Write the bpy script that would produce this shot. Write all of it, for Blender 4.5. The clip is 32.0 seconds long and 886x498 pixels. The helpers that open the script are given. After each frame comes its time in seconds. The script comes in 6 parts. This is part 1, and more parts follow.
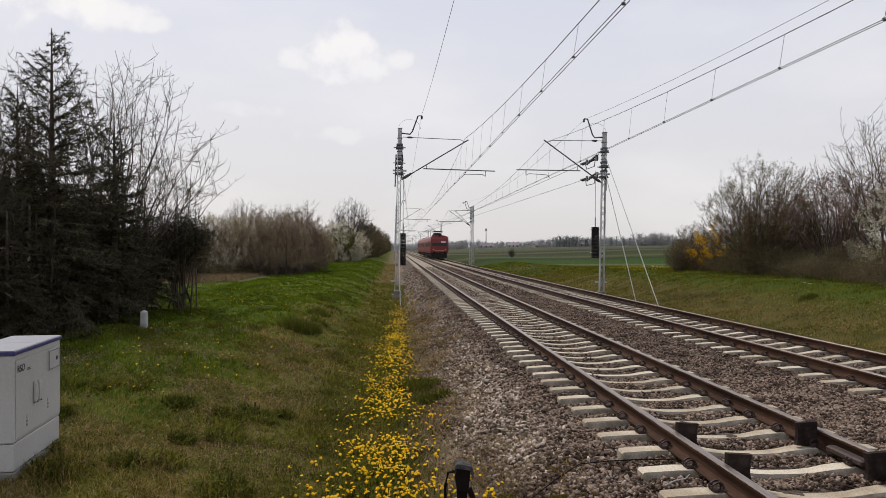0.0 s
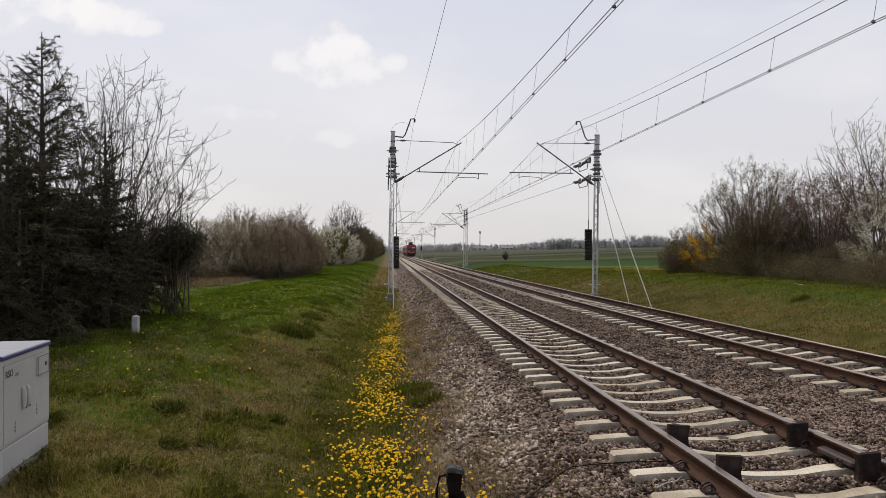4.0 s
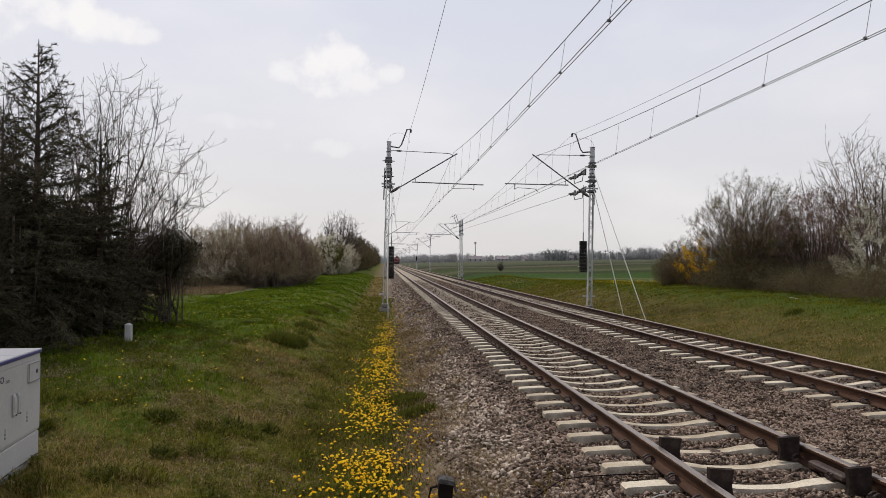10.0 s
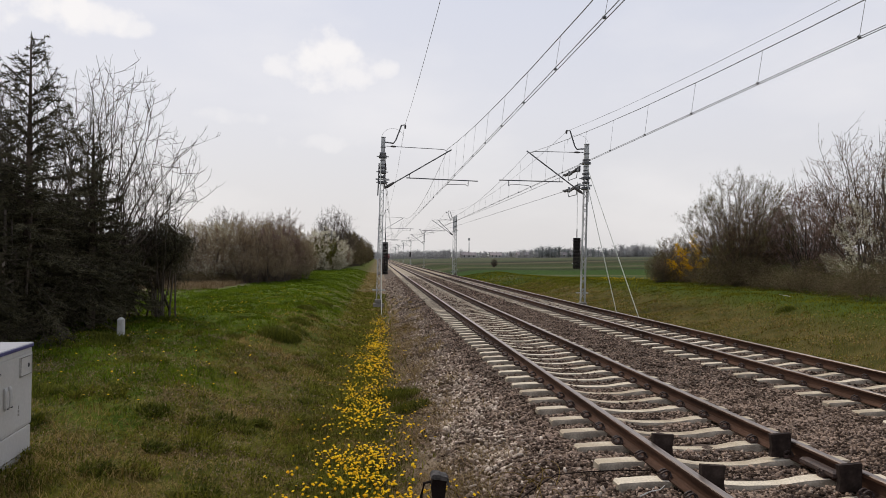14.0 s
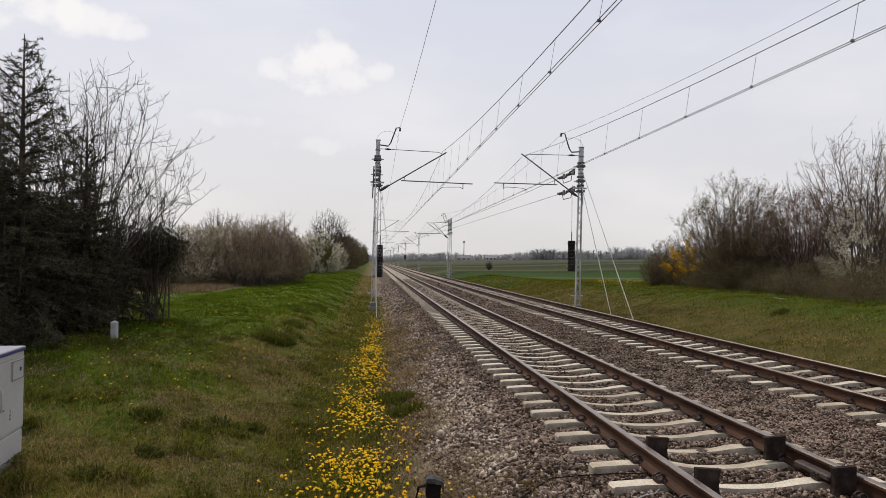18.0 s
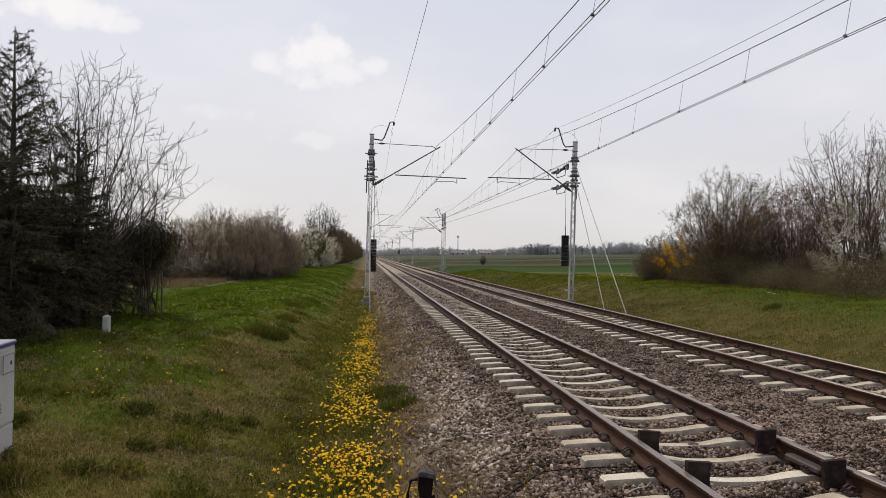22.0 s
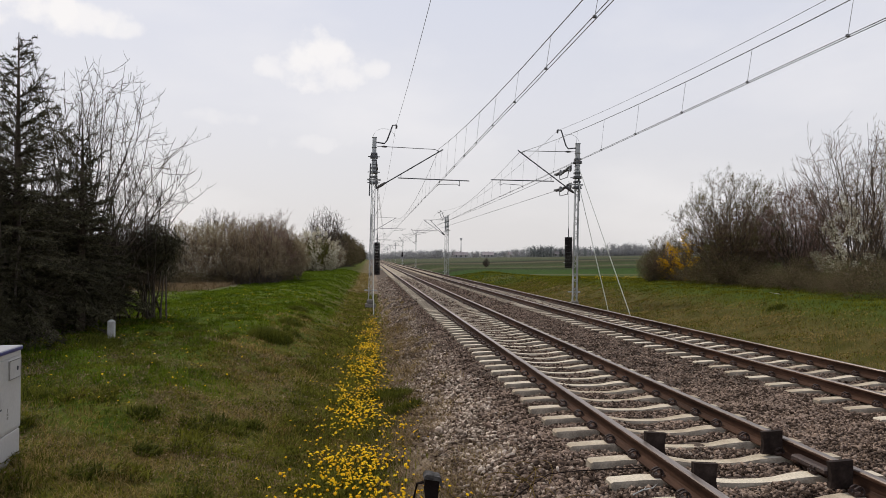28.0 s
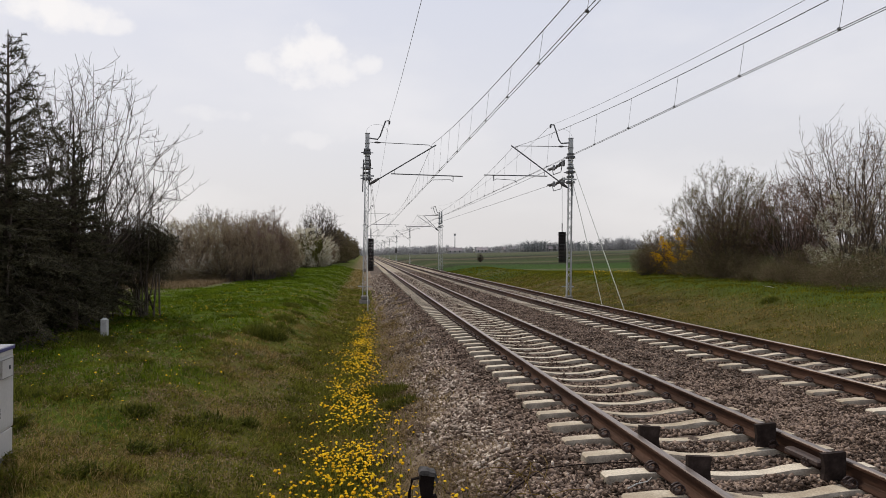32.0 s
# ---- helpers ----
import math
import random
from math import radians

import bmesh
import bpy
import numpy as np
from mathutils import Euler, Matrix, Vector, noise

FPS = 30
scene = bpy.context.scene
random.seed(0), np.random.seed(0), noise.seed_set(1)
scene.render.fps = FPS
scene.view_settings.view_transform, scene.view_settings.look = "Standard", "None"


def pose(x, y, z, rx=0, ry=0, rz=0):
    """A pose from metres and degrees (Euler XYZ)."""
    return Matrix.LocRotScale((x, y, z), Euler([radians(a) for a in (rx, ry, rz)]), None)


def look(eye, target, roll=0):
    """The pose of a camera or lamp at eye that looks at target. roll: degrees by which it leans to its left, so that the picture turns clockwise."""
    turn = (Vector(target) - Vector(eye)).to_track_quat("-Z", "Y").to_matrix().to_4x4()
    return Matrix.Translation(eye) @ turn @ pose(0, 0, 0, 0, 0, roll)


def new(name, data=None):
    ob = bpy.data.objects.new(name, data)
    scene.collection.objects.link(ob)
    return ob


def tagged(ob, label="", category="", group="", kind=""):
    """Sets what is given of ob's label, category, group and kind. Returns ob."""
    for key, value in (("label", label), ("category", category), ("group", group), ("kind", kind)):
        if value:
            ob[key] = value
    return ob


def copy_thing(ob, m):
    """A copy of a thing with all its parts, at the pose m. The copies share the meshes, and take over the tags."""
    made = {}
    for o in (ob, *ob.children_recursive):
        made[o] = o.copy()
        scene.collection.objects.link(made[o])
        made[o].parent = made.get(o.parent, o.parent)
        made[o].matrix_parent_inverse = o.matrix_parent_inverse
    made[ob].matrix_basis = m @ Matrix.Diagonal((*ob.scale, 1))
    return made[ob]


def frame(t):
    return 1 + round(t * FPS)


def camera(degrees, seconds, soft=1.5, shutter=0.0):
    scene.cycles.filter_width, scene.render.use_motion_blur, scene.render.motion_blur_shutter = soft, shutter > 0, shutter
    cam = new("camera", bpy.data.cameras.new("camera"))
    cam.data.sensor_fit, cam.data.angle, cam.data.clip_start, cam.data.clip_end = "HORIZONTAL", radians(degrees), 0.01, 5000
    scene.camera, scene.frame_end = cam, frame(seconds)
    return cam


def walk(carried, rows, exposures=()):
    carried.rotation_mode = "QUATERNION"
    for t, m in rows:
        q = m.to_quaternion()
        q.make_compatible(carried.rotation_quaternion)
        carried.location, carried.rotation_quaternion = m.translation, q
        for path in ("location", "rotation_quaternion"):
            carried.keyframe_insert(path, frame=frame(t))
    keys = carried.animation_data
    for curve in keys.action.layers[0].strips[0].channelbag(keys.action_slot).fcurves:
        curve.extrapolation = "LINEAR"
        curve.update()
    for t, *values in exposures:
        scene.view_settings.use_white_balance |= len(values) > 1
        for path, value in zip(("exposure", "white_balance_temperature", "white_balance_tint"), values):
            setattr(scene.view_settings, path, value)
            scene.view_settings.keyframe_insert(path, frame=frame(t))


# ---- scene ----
cam = camera(62.9, 32.0, soft=0.7)
PATH = [
    (0, pose(0.000, -0.000, 1.970, 89.920, -0.200, -3.850)),
    (0.5, pose(0.002, -0.003, 1.969, 89.993, 0.113, -3.834)),
    (1, pose(0.009, -0.003, 1.972, 90.151, 0.265, -3.689)),
    (1.5, pose(0.013, 0.011, 1.972, 90.314, 0.140, -3.644)),
    (2, pose(0.018, 0.011, 1.975, 90.314, 0.064, -3.766)),
    (2.5, pose(0.023, 0.009, 1.972, 90.294, -0.080, -3.734)),
    (3, pose(0.014, 0.012, 1.971, 90.248, -0.185, -3.875)),
    (3.5, pose(0.025, 0.010, 1.973, 90.069, 0.021, -4.234)),
    (5.5, pose(0.035, -0.004, 1.972, 90.714, 0.073, -4.390)),
    (6, pose(0.029, -0.009, 1.975, 90.759, 0.138, -4.298)),
    (6.5, pose(0.038, -0.007, 1.973, 90.170, 0.276, -4.254)),
    (7, pose(0.040, 0.002, 1.977, 90.083, 0.339, -4.346)),
    (7.5, pose(0.049, 0.002, 1.974, 90.371, 0.257, -4.335)),
    (8, pose(0.044, 0.000, 1.974, 90.569, -0.001, -4.496)),
    (8.5, pose(0.047, -0.006, 1.973, 90.705, -0.015, -4.645)),
    (9, pose(0.048, -0.002, 1.978, 90.985, -0.260, -4.735)),
    (9.5, pose(0.044, -0.007, 1.975, 91.249, -0.342, -4.563)),
    (10, pose(0.047, -0.011, 1.977, 90.973, -0.459, -4.696)),
    (10.5, pose(0.039, -0.011, 1.972, 91.013, -0.561, -4.636)),
    (11, pose(0.048, -0.008, 1.976, 90.926, -0.347, -4.657)),
    (11.5, pose(0.043, -0.011, 1.979, 91.148, -0.474, -4.810)),
    (12, pose(0.047, -0.010, 1.975, 91.179, -0.686, -4.976)),
    (12.5, pose(0.047, -0.014, 1.979, 91.271, -0.617, -4.768)),
    (13, pose(0.032, -0.028, 1.979, 91.439, -0.791, -4.858)),
    (13.5, pose(0.041, -0.009, 1.974, 90.930, -0.793, -4.933)),
    (14, pose(0.041, -0.006, 1.973, 90.673, -0.773, -5.198)),
    (14.5, pose(0.041, 0.001, 1.974, 90.545, -0.859, -5.128)),
    (16.5, pose(0.044, -0.001, 1.975, 90.855, -0.861, -5.629)),
    (17, pose(0.047, -0.005, 1.976, 90.904, -0.740, -5.602)),
    (17.5, pose(0.051, 0.002, 1.976, 90.775, -0.662, -5.628)),
    (18, pose(0.045, 0.008, 1.977, 90.892, -0.762, -5.601)),
    (18.5, pose(0.054, 0.012, 1.975, 91.005, -0.866, -5.369)),
    (19, pose(0.049, 0.004, 1.977, 90.979, -0.703, -5.358)),
    (19.5, pose(0.054, 0.008, 1.978, 91.112, -0.791, -5.439)),
    (20, pose(0.047, 0.004, 1.975, 91.177, -0.769, -5.590)),
    (20.5, pose(0.054, 0.004, 1.974, 90.981, -0.687, -5.603)),
    (21, pose(0.064, 0.014, 1.976, 90.620, -0.786, -5.817)),
    (21.5, pose(0.057, 0.012, 1.977, 90.477, -0.593, -5.916)),
    (22, pose(0.059, 0.012, 1.970, 90.475, -0.843, -6.074)),
    (22.5, pose(0.045, 0.009, 1.975, 90.931, -1.130, -5.942)),
    (23, pose(0.031, 0.000, 1.976, 91.083, -1.466, -5.852)),
    (23.5, pose(0.029, -0.005, 1.976, 91.204, -1.293, -5.690)),
    (24, pose(0.025, -0.006, 1.978, 91.254, -1.205, -5.506)),
    (24.5, pose(0.021, -0.020, 1.980, 91.185, -1.115, -5.148)),
    (26.5, pose(0.053, 0.009, 1.975, 91.114, -0.477, -5.654)),
    (27, pose(0.050, 0.006, 1.976, 90.823, -0.531, -5.784)),
    (27.5, pose(0.047, 0.008, 1.973, 90.594, -0.428, -5.761)),
    (28, pose(0.046, 0.005, 1.972, 90.676, -0.442, -5.827)),
    (28.5, pose(0.051, 0.005, 1.970, 90.425, -0.616, -6.197)),
    (29, pose(0.043, 0.017, 1.973, 90.555, -0.797, -6.124)),
    (29.5, pose(0.036, 0.015, 1.974, 90.558, -0.813, -6.039)),
    (30, pose(0.048, 0.013, 1.971, 90.823, -0.619, -6.275)),
    (30.5, pose(0.047, 0.007, 1.977, 90.804, -0.284, -6.254)),
    (31, pose(0.051, 0.009, 1.973, 90.851, -0.076, -6.242)),
    (31.5, pose(0.047, 0.015, 1.972, 90.613, 0.008, -6.238)),
    (32, pose(0.050, 0.013, 1.973, 90.329, -0.038, -6.305)),
]
walk(cam, PATH)

# ---- light and sky ----
SUN_EL, SUN_AZ = 47.0, -28.0          # degrees; azimuth from the track's direction, minus is to the left


def sky_world():
    w = bpy.data.worlds.new("sky")
    scene.world = w
    w.use_nodes = True
    nt = w.node_tree
    nt.nodes.clear()
    N, L = nt.nodes.new, nt.links.new
    out, bg = N("ShaderNodeOutputWorld"), N("ShaderNodeBackground")
    sky = N("ShaderNodeTexSky")
    sky.sky_type, sky.sun_disc = "NISHITA", False
    sky.sun_elevation, sky.sun_rotation = radians(SUN_EL), radians(SUN_AZ)
    sky.dust_density, sky.air_density = 3.0, 1.2
    scale = N("ShaderNodeVectorMath")
    scale.operation = "SCALE"
    scale.inputs["Scale"].default_value = 0.075
    L(sky.outputs[0], scale.inputs[0])
    tc = N("ShaderNodeTexCoord")
    sep = N("ShaderNodeSeparateXYZ")
    L(tc.outputs["Generated"], sep.inputs[0])
    veil = N("ShaderNodeValToRGB")                   # thin high cloud, whiter towards the horizon
    el = veil.color_ramp.elements
    el[0].position, el[0].color = 0.0, (0.785, 0.762, 0.762, 1)
    el[1].position, el[1].color = 0.6, (0.62, 0.68, 0.86, 1)
    e = el.new(0.20)
    e.color = (0.785, 0.785, 0.845, 1)
    L(sep.outputs["Z"], veil.inputs[0])
    mix = N("ShaderNodeMix")
    mix.data_type = "RGBA"
    mix.inputs["Factor"].default_value = 0.88
    L(scale.outputs[0], mix.inputs["A"])
    L(veil.outputs[0], mix.inputs["B"])
    mp = N("ShaderNodeMapping")
    mp.inputs["Scale"].default_value = (1.0, 1.0, 2.4)
    L(tc.outputs["Generated"], mp.inputs[0])
    soft = N("ShaderNodeTexNoise")
    soft.inputs["Scale"].default_value, soft.inputs["Detail"].default_value = 3.2, 6.0
    L(mp.outputs[0], soft.inputs["Vector"])
    ramp = N("ShaderNodeValToRGB")
    ramp.color_ramp.elements[0].position, ramp.color_ramp.elements[1].position = 0.46, 0.72
    ramp.color_ramp.elements[1].color = (0.35, 0.35, 0.35, 1)
    L(soft.outputs["Fac"], ramp.inputs[0])
    puff = cumulus(nt, tc)
    mx = N("ShaderNodeMath")
    mx.operation = "MAXIMUM"
    L(ramp.outputs[0], mx.inputs[0])
    L(puff, mx.inputs[1])
    cloud = N("ShaderNodeMix")
    cloud.data_type = "RGBA"
    cloud.inputs["B"].default_value = (0.97, 0.94, 0.93, 1)
    L(mx.outputs[0], cloud.inputs["Factor"])
    L(mix.outputs["Result"], cloud.inputs["A"])
    L(cloud.outputs["Result"], bg.inputs["Color"])
    L(bg.outputs[0], out.inputs[0])


def cumulus(nt, tc):
    """Two fair-weather clouds: a ragged edge on a few soft lobes. Returns the socket of their cover."""
    N, L = nt.nodes.new, nt.links.new
    wob = N("ShaderNodeTexNoise")
    wob.inputs["Scale"].default_value, wob.inputs["Detail"].default_value = 24.0, 7.0
    L(tc.outputs["Generated"], wob.inputs["Vector"])
    last = None
    for az, elev, wide, tall, dens in CLOUDS:
        d = Vector((math.sin(radians(az)) * math.cos(radians(elev)), math.cos(radians(az)) * math.cos(radians(elev)), math.sin(radians(elev))))
        right = d.cross(Vector((0, 0, 1))).normalized()
        up = right.cross(d)
        parts_ = []
        for axis, size in ((right, wide), (up, tall)):
            dot = N("ShaderNodeVectorMath")
            dot.operation = "DOT_PRODUCT"
            L(tc.outputs["Generated"], dot.inputs[0])
            dot.inputs[1].default_value = axis / math.tan(radians(size))
            sq = N("ShaderNodeMath")
            sq.operation = "POWER"
            sq.inputs[1].default_value = 2.0
            ab = N("ShaderNodeMath")
            ab.operation = "ABSOLUTE"
            L(dot.outputs["Value"], ab.inputs[0])
            L(ab.outputs[0], sq.inputs[0])
            parts_.append(sq.outputs[0])
        front = N("ShaderNodeVectorMath")
        front.operation = "DOT_PRODUCT"
        L(tc.outputs["Generated"], front.inputs[0])
        front.inputs[1].default_value = d
        add = N("ShaderNodeMath")
        L(parts_[0], add.inputs[0])
        L(parts_[1], add.inputs[1])
        ad2 = N("ShaderNodeMath")
        ad2.operation = "MULTIPLY_ADD"
        ad2.inputs[1].default_value = 7.0
        L(wob.outputs["Fac"], ad2.inputs[0])
        L(add.outputs[0], ad2.inputs[2])
        rg = N("ShaderNodeMapRange")
        rg.interpolation_type = "SMOOTHSTEP"
        rg.inputs["From Min"].default_value, rg.inputs["From Max"].default_value = 5.4, 3.2
        rg.inputs["To Min"].default_value, rg.inputs["To Max"].default_value = 0.0, dens
        L(ad2.outputs[0], rg.inputs["Value"])
        gate = N("ShaderNodeMath")
        gate.operation = "GREATER_THAN"
        gate.inputs[1].default_value = 0.5
        L(front.outputs["Value"], gate.inputs[0])
        mul = N("ShaderNodeMath")
        mul.operation = "MULTIPLY"
        L(rg.outputs[0], mul.inputs[0])
        L(gate.outputs[0], mul.inputs[1])
        if last is None:
            last = mul.outputs[0]
        else:
            m = N("ShaderNodeMath")
            m.operation = "MAXIMUM"
            L(last, m.inputs[0])
            L(mul.outputs[0], m.inputs[1])
            last = m.outputs[0]
    return last


# azimuth from the track, elevation, half width, half height (degrees), density
CLOUDS = ((-4.6, 15.0, 2.6, 1.8, 0.85), (-6.8, 14.4, 2.4, 0.9, 0.65), (-3.0, 13.9, 2.8, 1.1, 0.7), (-0.6, 14.4, 1.5, 0.8, 0.65), (-28.0, 17.2, 3.2, 1.9, 0.9), (-24.4, 17.1, 3.6, 1.5, 0.9), (-20.6, 16.6, 2.6, 1.0, 0.8),
          (-18.2, 16.0, 1.6, 0.6, 0.6), (-4.0, 8.9, 2.6, 0.6, 0.35), (-11.0, 10.4, 2.2, 0.5, 0.3))
sky_world()
sun = new("sun", bpy.data.lights.new("sun", "SUN"))
sun.data.energy, sun.data.angle, sun.data.color = 2.6, radians(4), (1.0, 0.93, 0.82)
sd = Vector((math.sin(radians(SUN_AZ)) * math.cos(radians(SUN_EL)), math.cos(radians(SUN_AZ)) * math.cos(radians(SUN_EL)), math.sin(radians(SUN_EL))))
sun.matrix_world = look(sd * 60, (0, 0, 0))

# ---- plan ----
TRACK_A, TRACK_B = 3.49, 7.2         # middle lines of the two tracks
RAIL_TOP = 0.18
GAUGE = 1.507                         # between the middles of the rail heads
SPACING = 0.62                        # sleepers
MASTS_Y = [36 + 64 * i for i in range(9)]
MAST_A, MAST_B = 0.14, 10.46
LINE_B = 7.45                          # overhead line above the second track
rng = np.random.default_rng(7)


def line_b(y):
    """Middle line of the second track, which bears away from the first one towards the viewer."""
    return TRACK_B + 0.72 * np.exp(-np.clip(y, -5, None) / 26.0)



CROSS_X = [-400, -60, -12, -8, -5.5, -3.4, -2.5, -1.5, -0.8, 0.3, 0.9, 1.6, 9.2, 9.8, 10.8, 12.2, 15.5, 18, 30, 1030]
CROSS_Z = [0.5, 0.2, 0.05, 0.02, 0.1, 0.08, -0.04, -0.34, -0.52, -0.58, -0.56, -0.36, -0.36, -0.5, -0.62, -0.45, 0.52, 0.66, 0.75, 21.75]


def ground_z(x, y):
    """Height of the bare ground, without its fine bumps."""
    x, y = np.asarray(x, float), np.asarray(y, float)
    z = np.interp(x, CROSS_X, CROSS_Z)
    bank = np.exp(-((x + 3.4) / 2.2) ** 2)
    sink = np.clip((y - 42) / 40, 0, 1) * np.clip((70 - x) / 40, 0, 1) * (x > 10.8)
    z = z - sink * 0.42 * np.clip(z + 0.62, 0, None)
    z = z + bank * 0.04 * np.sin(y * 0.53 + x) - np.exp(-((x + 3.6) / 2.6) ** 2) * 0.30 * np.clip((10.5 - y) / 5, 0, 1)
    off = 1 - np.exp(-(np.clip(np.abs(x - 5.3) - 4.5, 0, None) / 1.5) ** 2)
    off = off * np.clip((62 - y) / 30, 0.15, 1)
    return z + off * (0.035 * np.sin(x * 2.1 + y * 1.3) + 0.03 * np.sin(x * 1.1 - y * 2.3 + 2) + 0.02 * np.sin(x * 4.7 + 1.9 * y))


# ---- mesh tools ----
class Shape:
    """Collects vertices and faces of one mesh."""

    def __init__(self):
        self.v, self.f = [], []

    def box(self, x0, x1, y0, y1, z0, z1, bevel=0.0):
        b = min(bevel, (x1 - x0) * 0.45, (y1 - y0) * 0.45, (z1 - z0) * 0.45)
        n = len(self.v)
        if b <= 0:
            self.v += [(x, y, z) for z in (z0, z1) for x, y in ((x0, y0), (x1, y0), (x1, y1), (x0, y1))]
            self.f += [[n + i for i in q] for q in ((3, 2, 1, 0), (4, 5, 6, 7), (0, 1, 5, 4), (1, 2, 6, 5), (2, 3, 7, 6), (3, 0, 4, 7))]
            return self
        ring = lambda d, z: [(x0 + d + b, y0 + d, z), (x1 - d - b, y0 + d, z), (x1 - d, y0 + d + b, z), (x1 - d, y1 - d - b, z),
                             (x1 - d - b, y1 - d, z), (x0 + d + b, y1 - d, z), (x0 + d, y1 - d - b, z), (x0 + d, y0 + d + b, z)]
        self.v += ring(b, z0) + ring(0, z0 + b) + ring(0, z1 - b) + ring(b, z1)
        for k in range(3):
            self.f += [[n + k * 8 + i, n + k * 8 + (i + 1) % 8, n + k * 8 + 8 + (i + 1) % 8, n + k * 8 + 8 + i] for i in range(8)]
        self.f += [[n + i for i in range(7, -1, -1)], [n + 24 + i for i in range(8)]]
        return self

    def tube(self, pts, r, sides=8, cap=True):
        pts = [Vector(p) for p in pts]
        rs = r if isinstance(r, (list, tuple)) else [r] * len(pts)
        n = len(self.v)
        for i, p in enumerate(pts):
            d = (pts[min(i + 1, len(pts) - 1)] - pts[max(i - 1, 0)]).normalized()
            a = d.cross(Vector((0, 0, 1)) if abs(d.z) < 0.95 else Vector((1, 0, 0))).normalized()
            b = d.cross(a)
            for k in range(sides):
                w = 2 * math.pi * (k + 0.5) / sides
                self.v.append(tuple(p + (a * math.cos(w) + b * math.sin(w)) * rs[i]))
        for i in range(len(pts) - 1):
            for k in range(sides):
                a0, a1 = n + i * sides + k, n + i * sides + (k + 1) % sides
                self.f.append([a0, a0 + sides, a1 + sides, a1])
        if cap:
            self.f += [[n + k for k in range(sides)], [n + (len(pts) - 1) * sides + k for k in range(sides - 1, -1, -1)]]
        return self

    def prism(self, outline, axis, a, b):
        """A closed outline (two coordinates) drawn out from a to b along 'x', 'y' or 'z'."""
        n, m = len(self.v), len(outline)
        put = {"x": lambda u, v, w: (w, u, v), "y": lambda u, v, w: (u, w, v), "z": lambda u, v, w: (u, v, w)}[axis]
        for w in (a, b):
            self.v += [put(u, v, w) for u, v in outline]
        self.f += [[n + i, n + (i + 1) % m, n + m + (i + 1) % m, n + m + i] for i in range(m)]
        self.f += [[n + i for i in range(m - 1, -1, -1)], [n + m + i for i in range(m)]]
        return self

    def sweep(self, outline, line):
        """A closed outline (x, z) carried along points (x, y)."""
        n, m = len(self.v), len(outline)
        for cx, cy in line:
            self.v += [(u + cx, cy, v) for u, v in outline]
        for i in range(len(line) - 1):
            self.f += [[n + i * m + k, n + i * m + (k + 1) % m, n + (i + 1) * m + (k + 1) % m, n + (i + 1) * m + k] for k in range(m)]
        e = n + (len(line) - 1) * m
        self.f += [[n + i for i in range(m - 1, -1, -1)], [e + i for i in range(m)]]
        return self

    def mesh(self, name):
        me = bpy.data.meshes.new(name)
        me.from_pydata(self.v, [], self.f)
        bm = bmesh.new()
        bm.from_mesh(me)
        bmesh.ops.recalc_face_normals(bm, faces=bm.faces)
        bm.to_mesh(me)
        bm.free()
        return me


def array_mesh(name, verts, faces):
    """A mesh from arrays: verts (n, 3), faces (m, 3 or 4)."""
    me = bpy.data.meshes.new(name)
    faces = np.asarray(faces, np.int32)
    k = faces.shape[1]
    me.vertices.add(len(verts))
    me.vertices.foreach_set("co", np.asarray(verts, np.float32).ravel())
    me.loops.add(faces.size)
    me.loops.foreach_set("vertex_index", faces.ravel())
    me.polygons.add(len(faces))
    me.polygons.foreach_set("loop_start", np.arange(0, faces.size, k, dtype=np.int32))
    me.update(calc_edges=True)
    return me


def part(name, shape, material, parent=None, label="", at=None):
    """One mesh object of its own, under a thing or a part if given."""
    me = shape.mesh(name) if isinstance(shape, Shape) else shape
    if not me.materials:
        me.materials.append(material)
    ob = new(name, me)
    if parent is not None:
        ob.parent = parent
    if at is not None:
        ob.matrix_basis = at
    if label:
        ob["label"] = label
    return ob


def thing(name, at, label, category, group="", kind=""):
    ob = new(name)
    ob.empty_display_size = 0.2
    ob.matrix_basis = at
    return tagged(ob, label, category, group, kind)


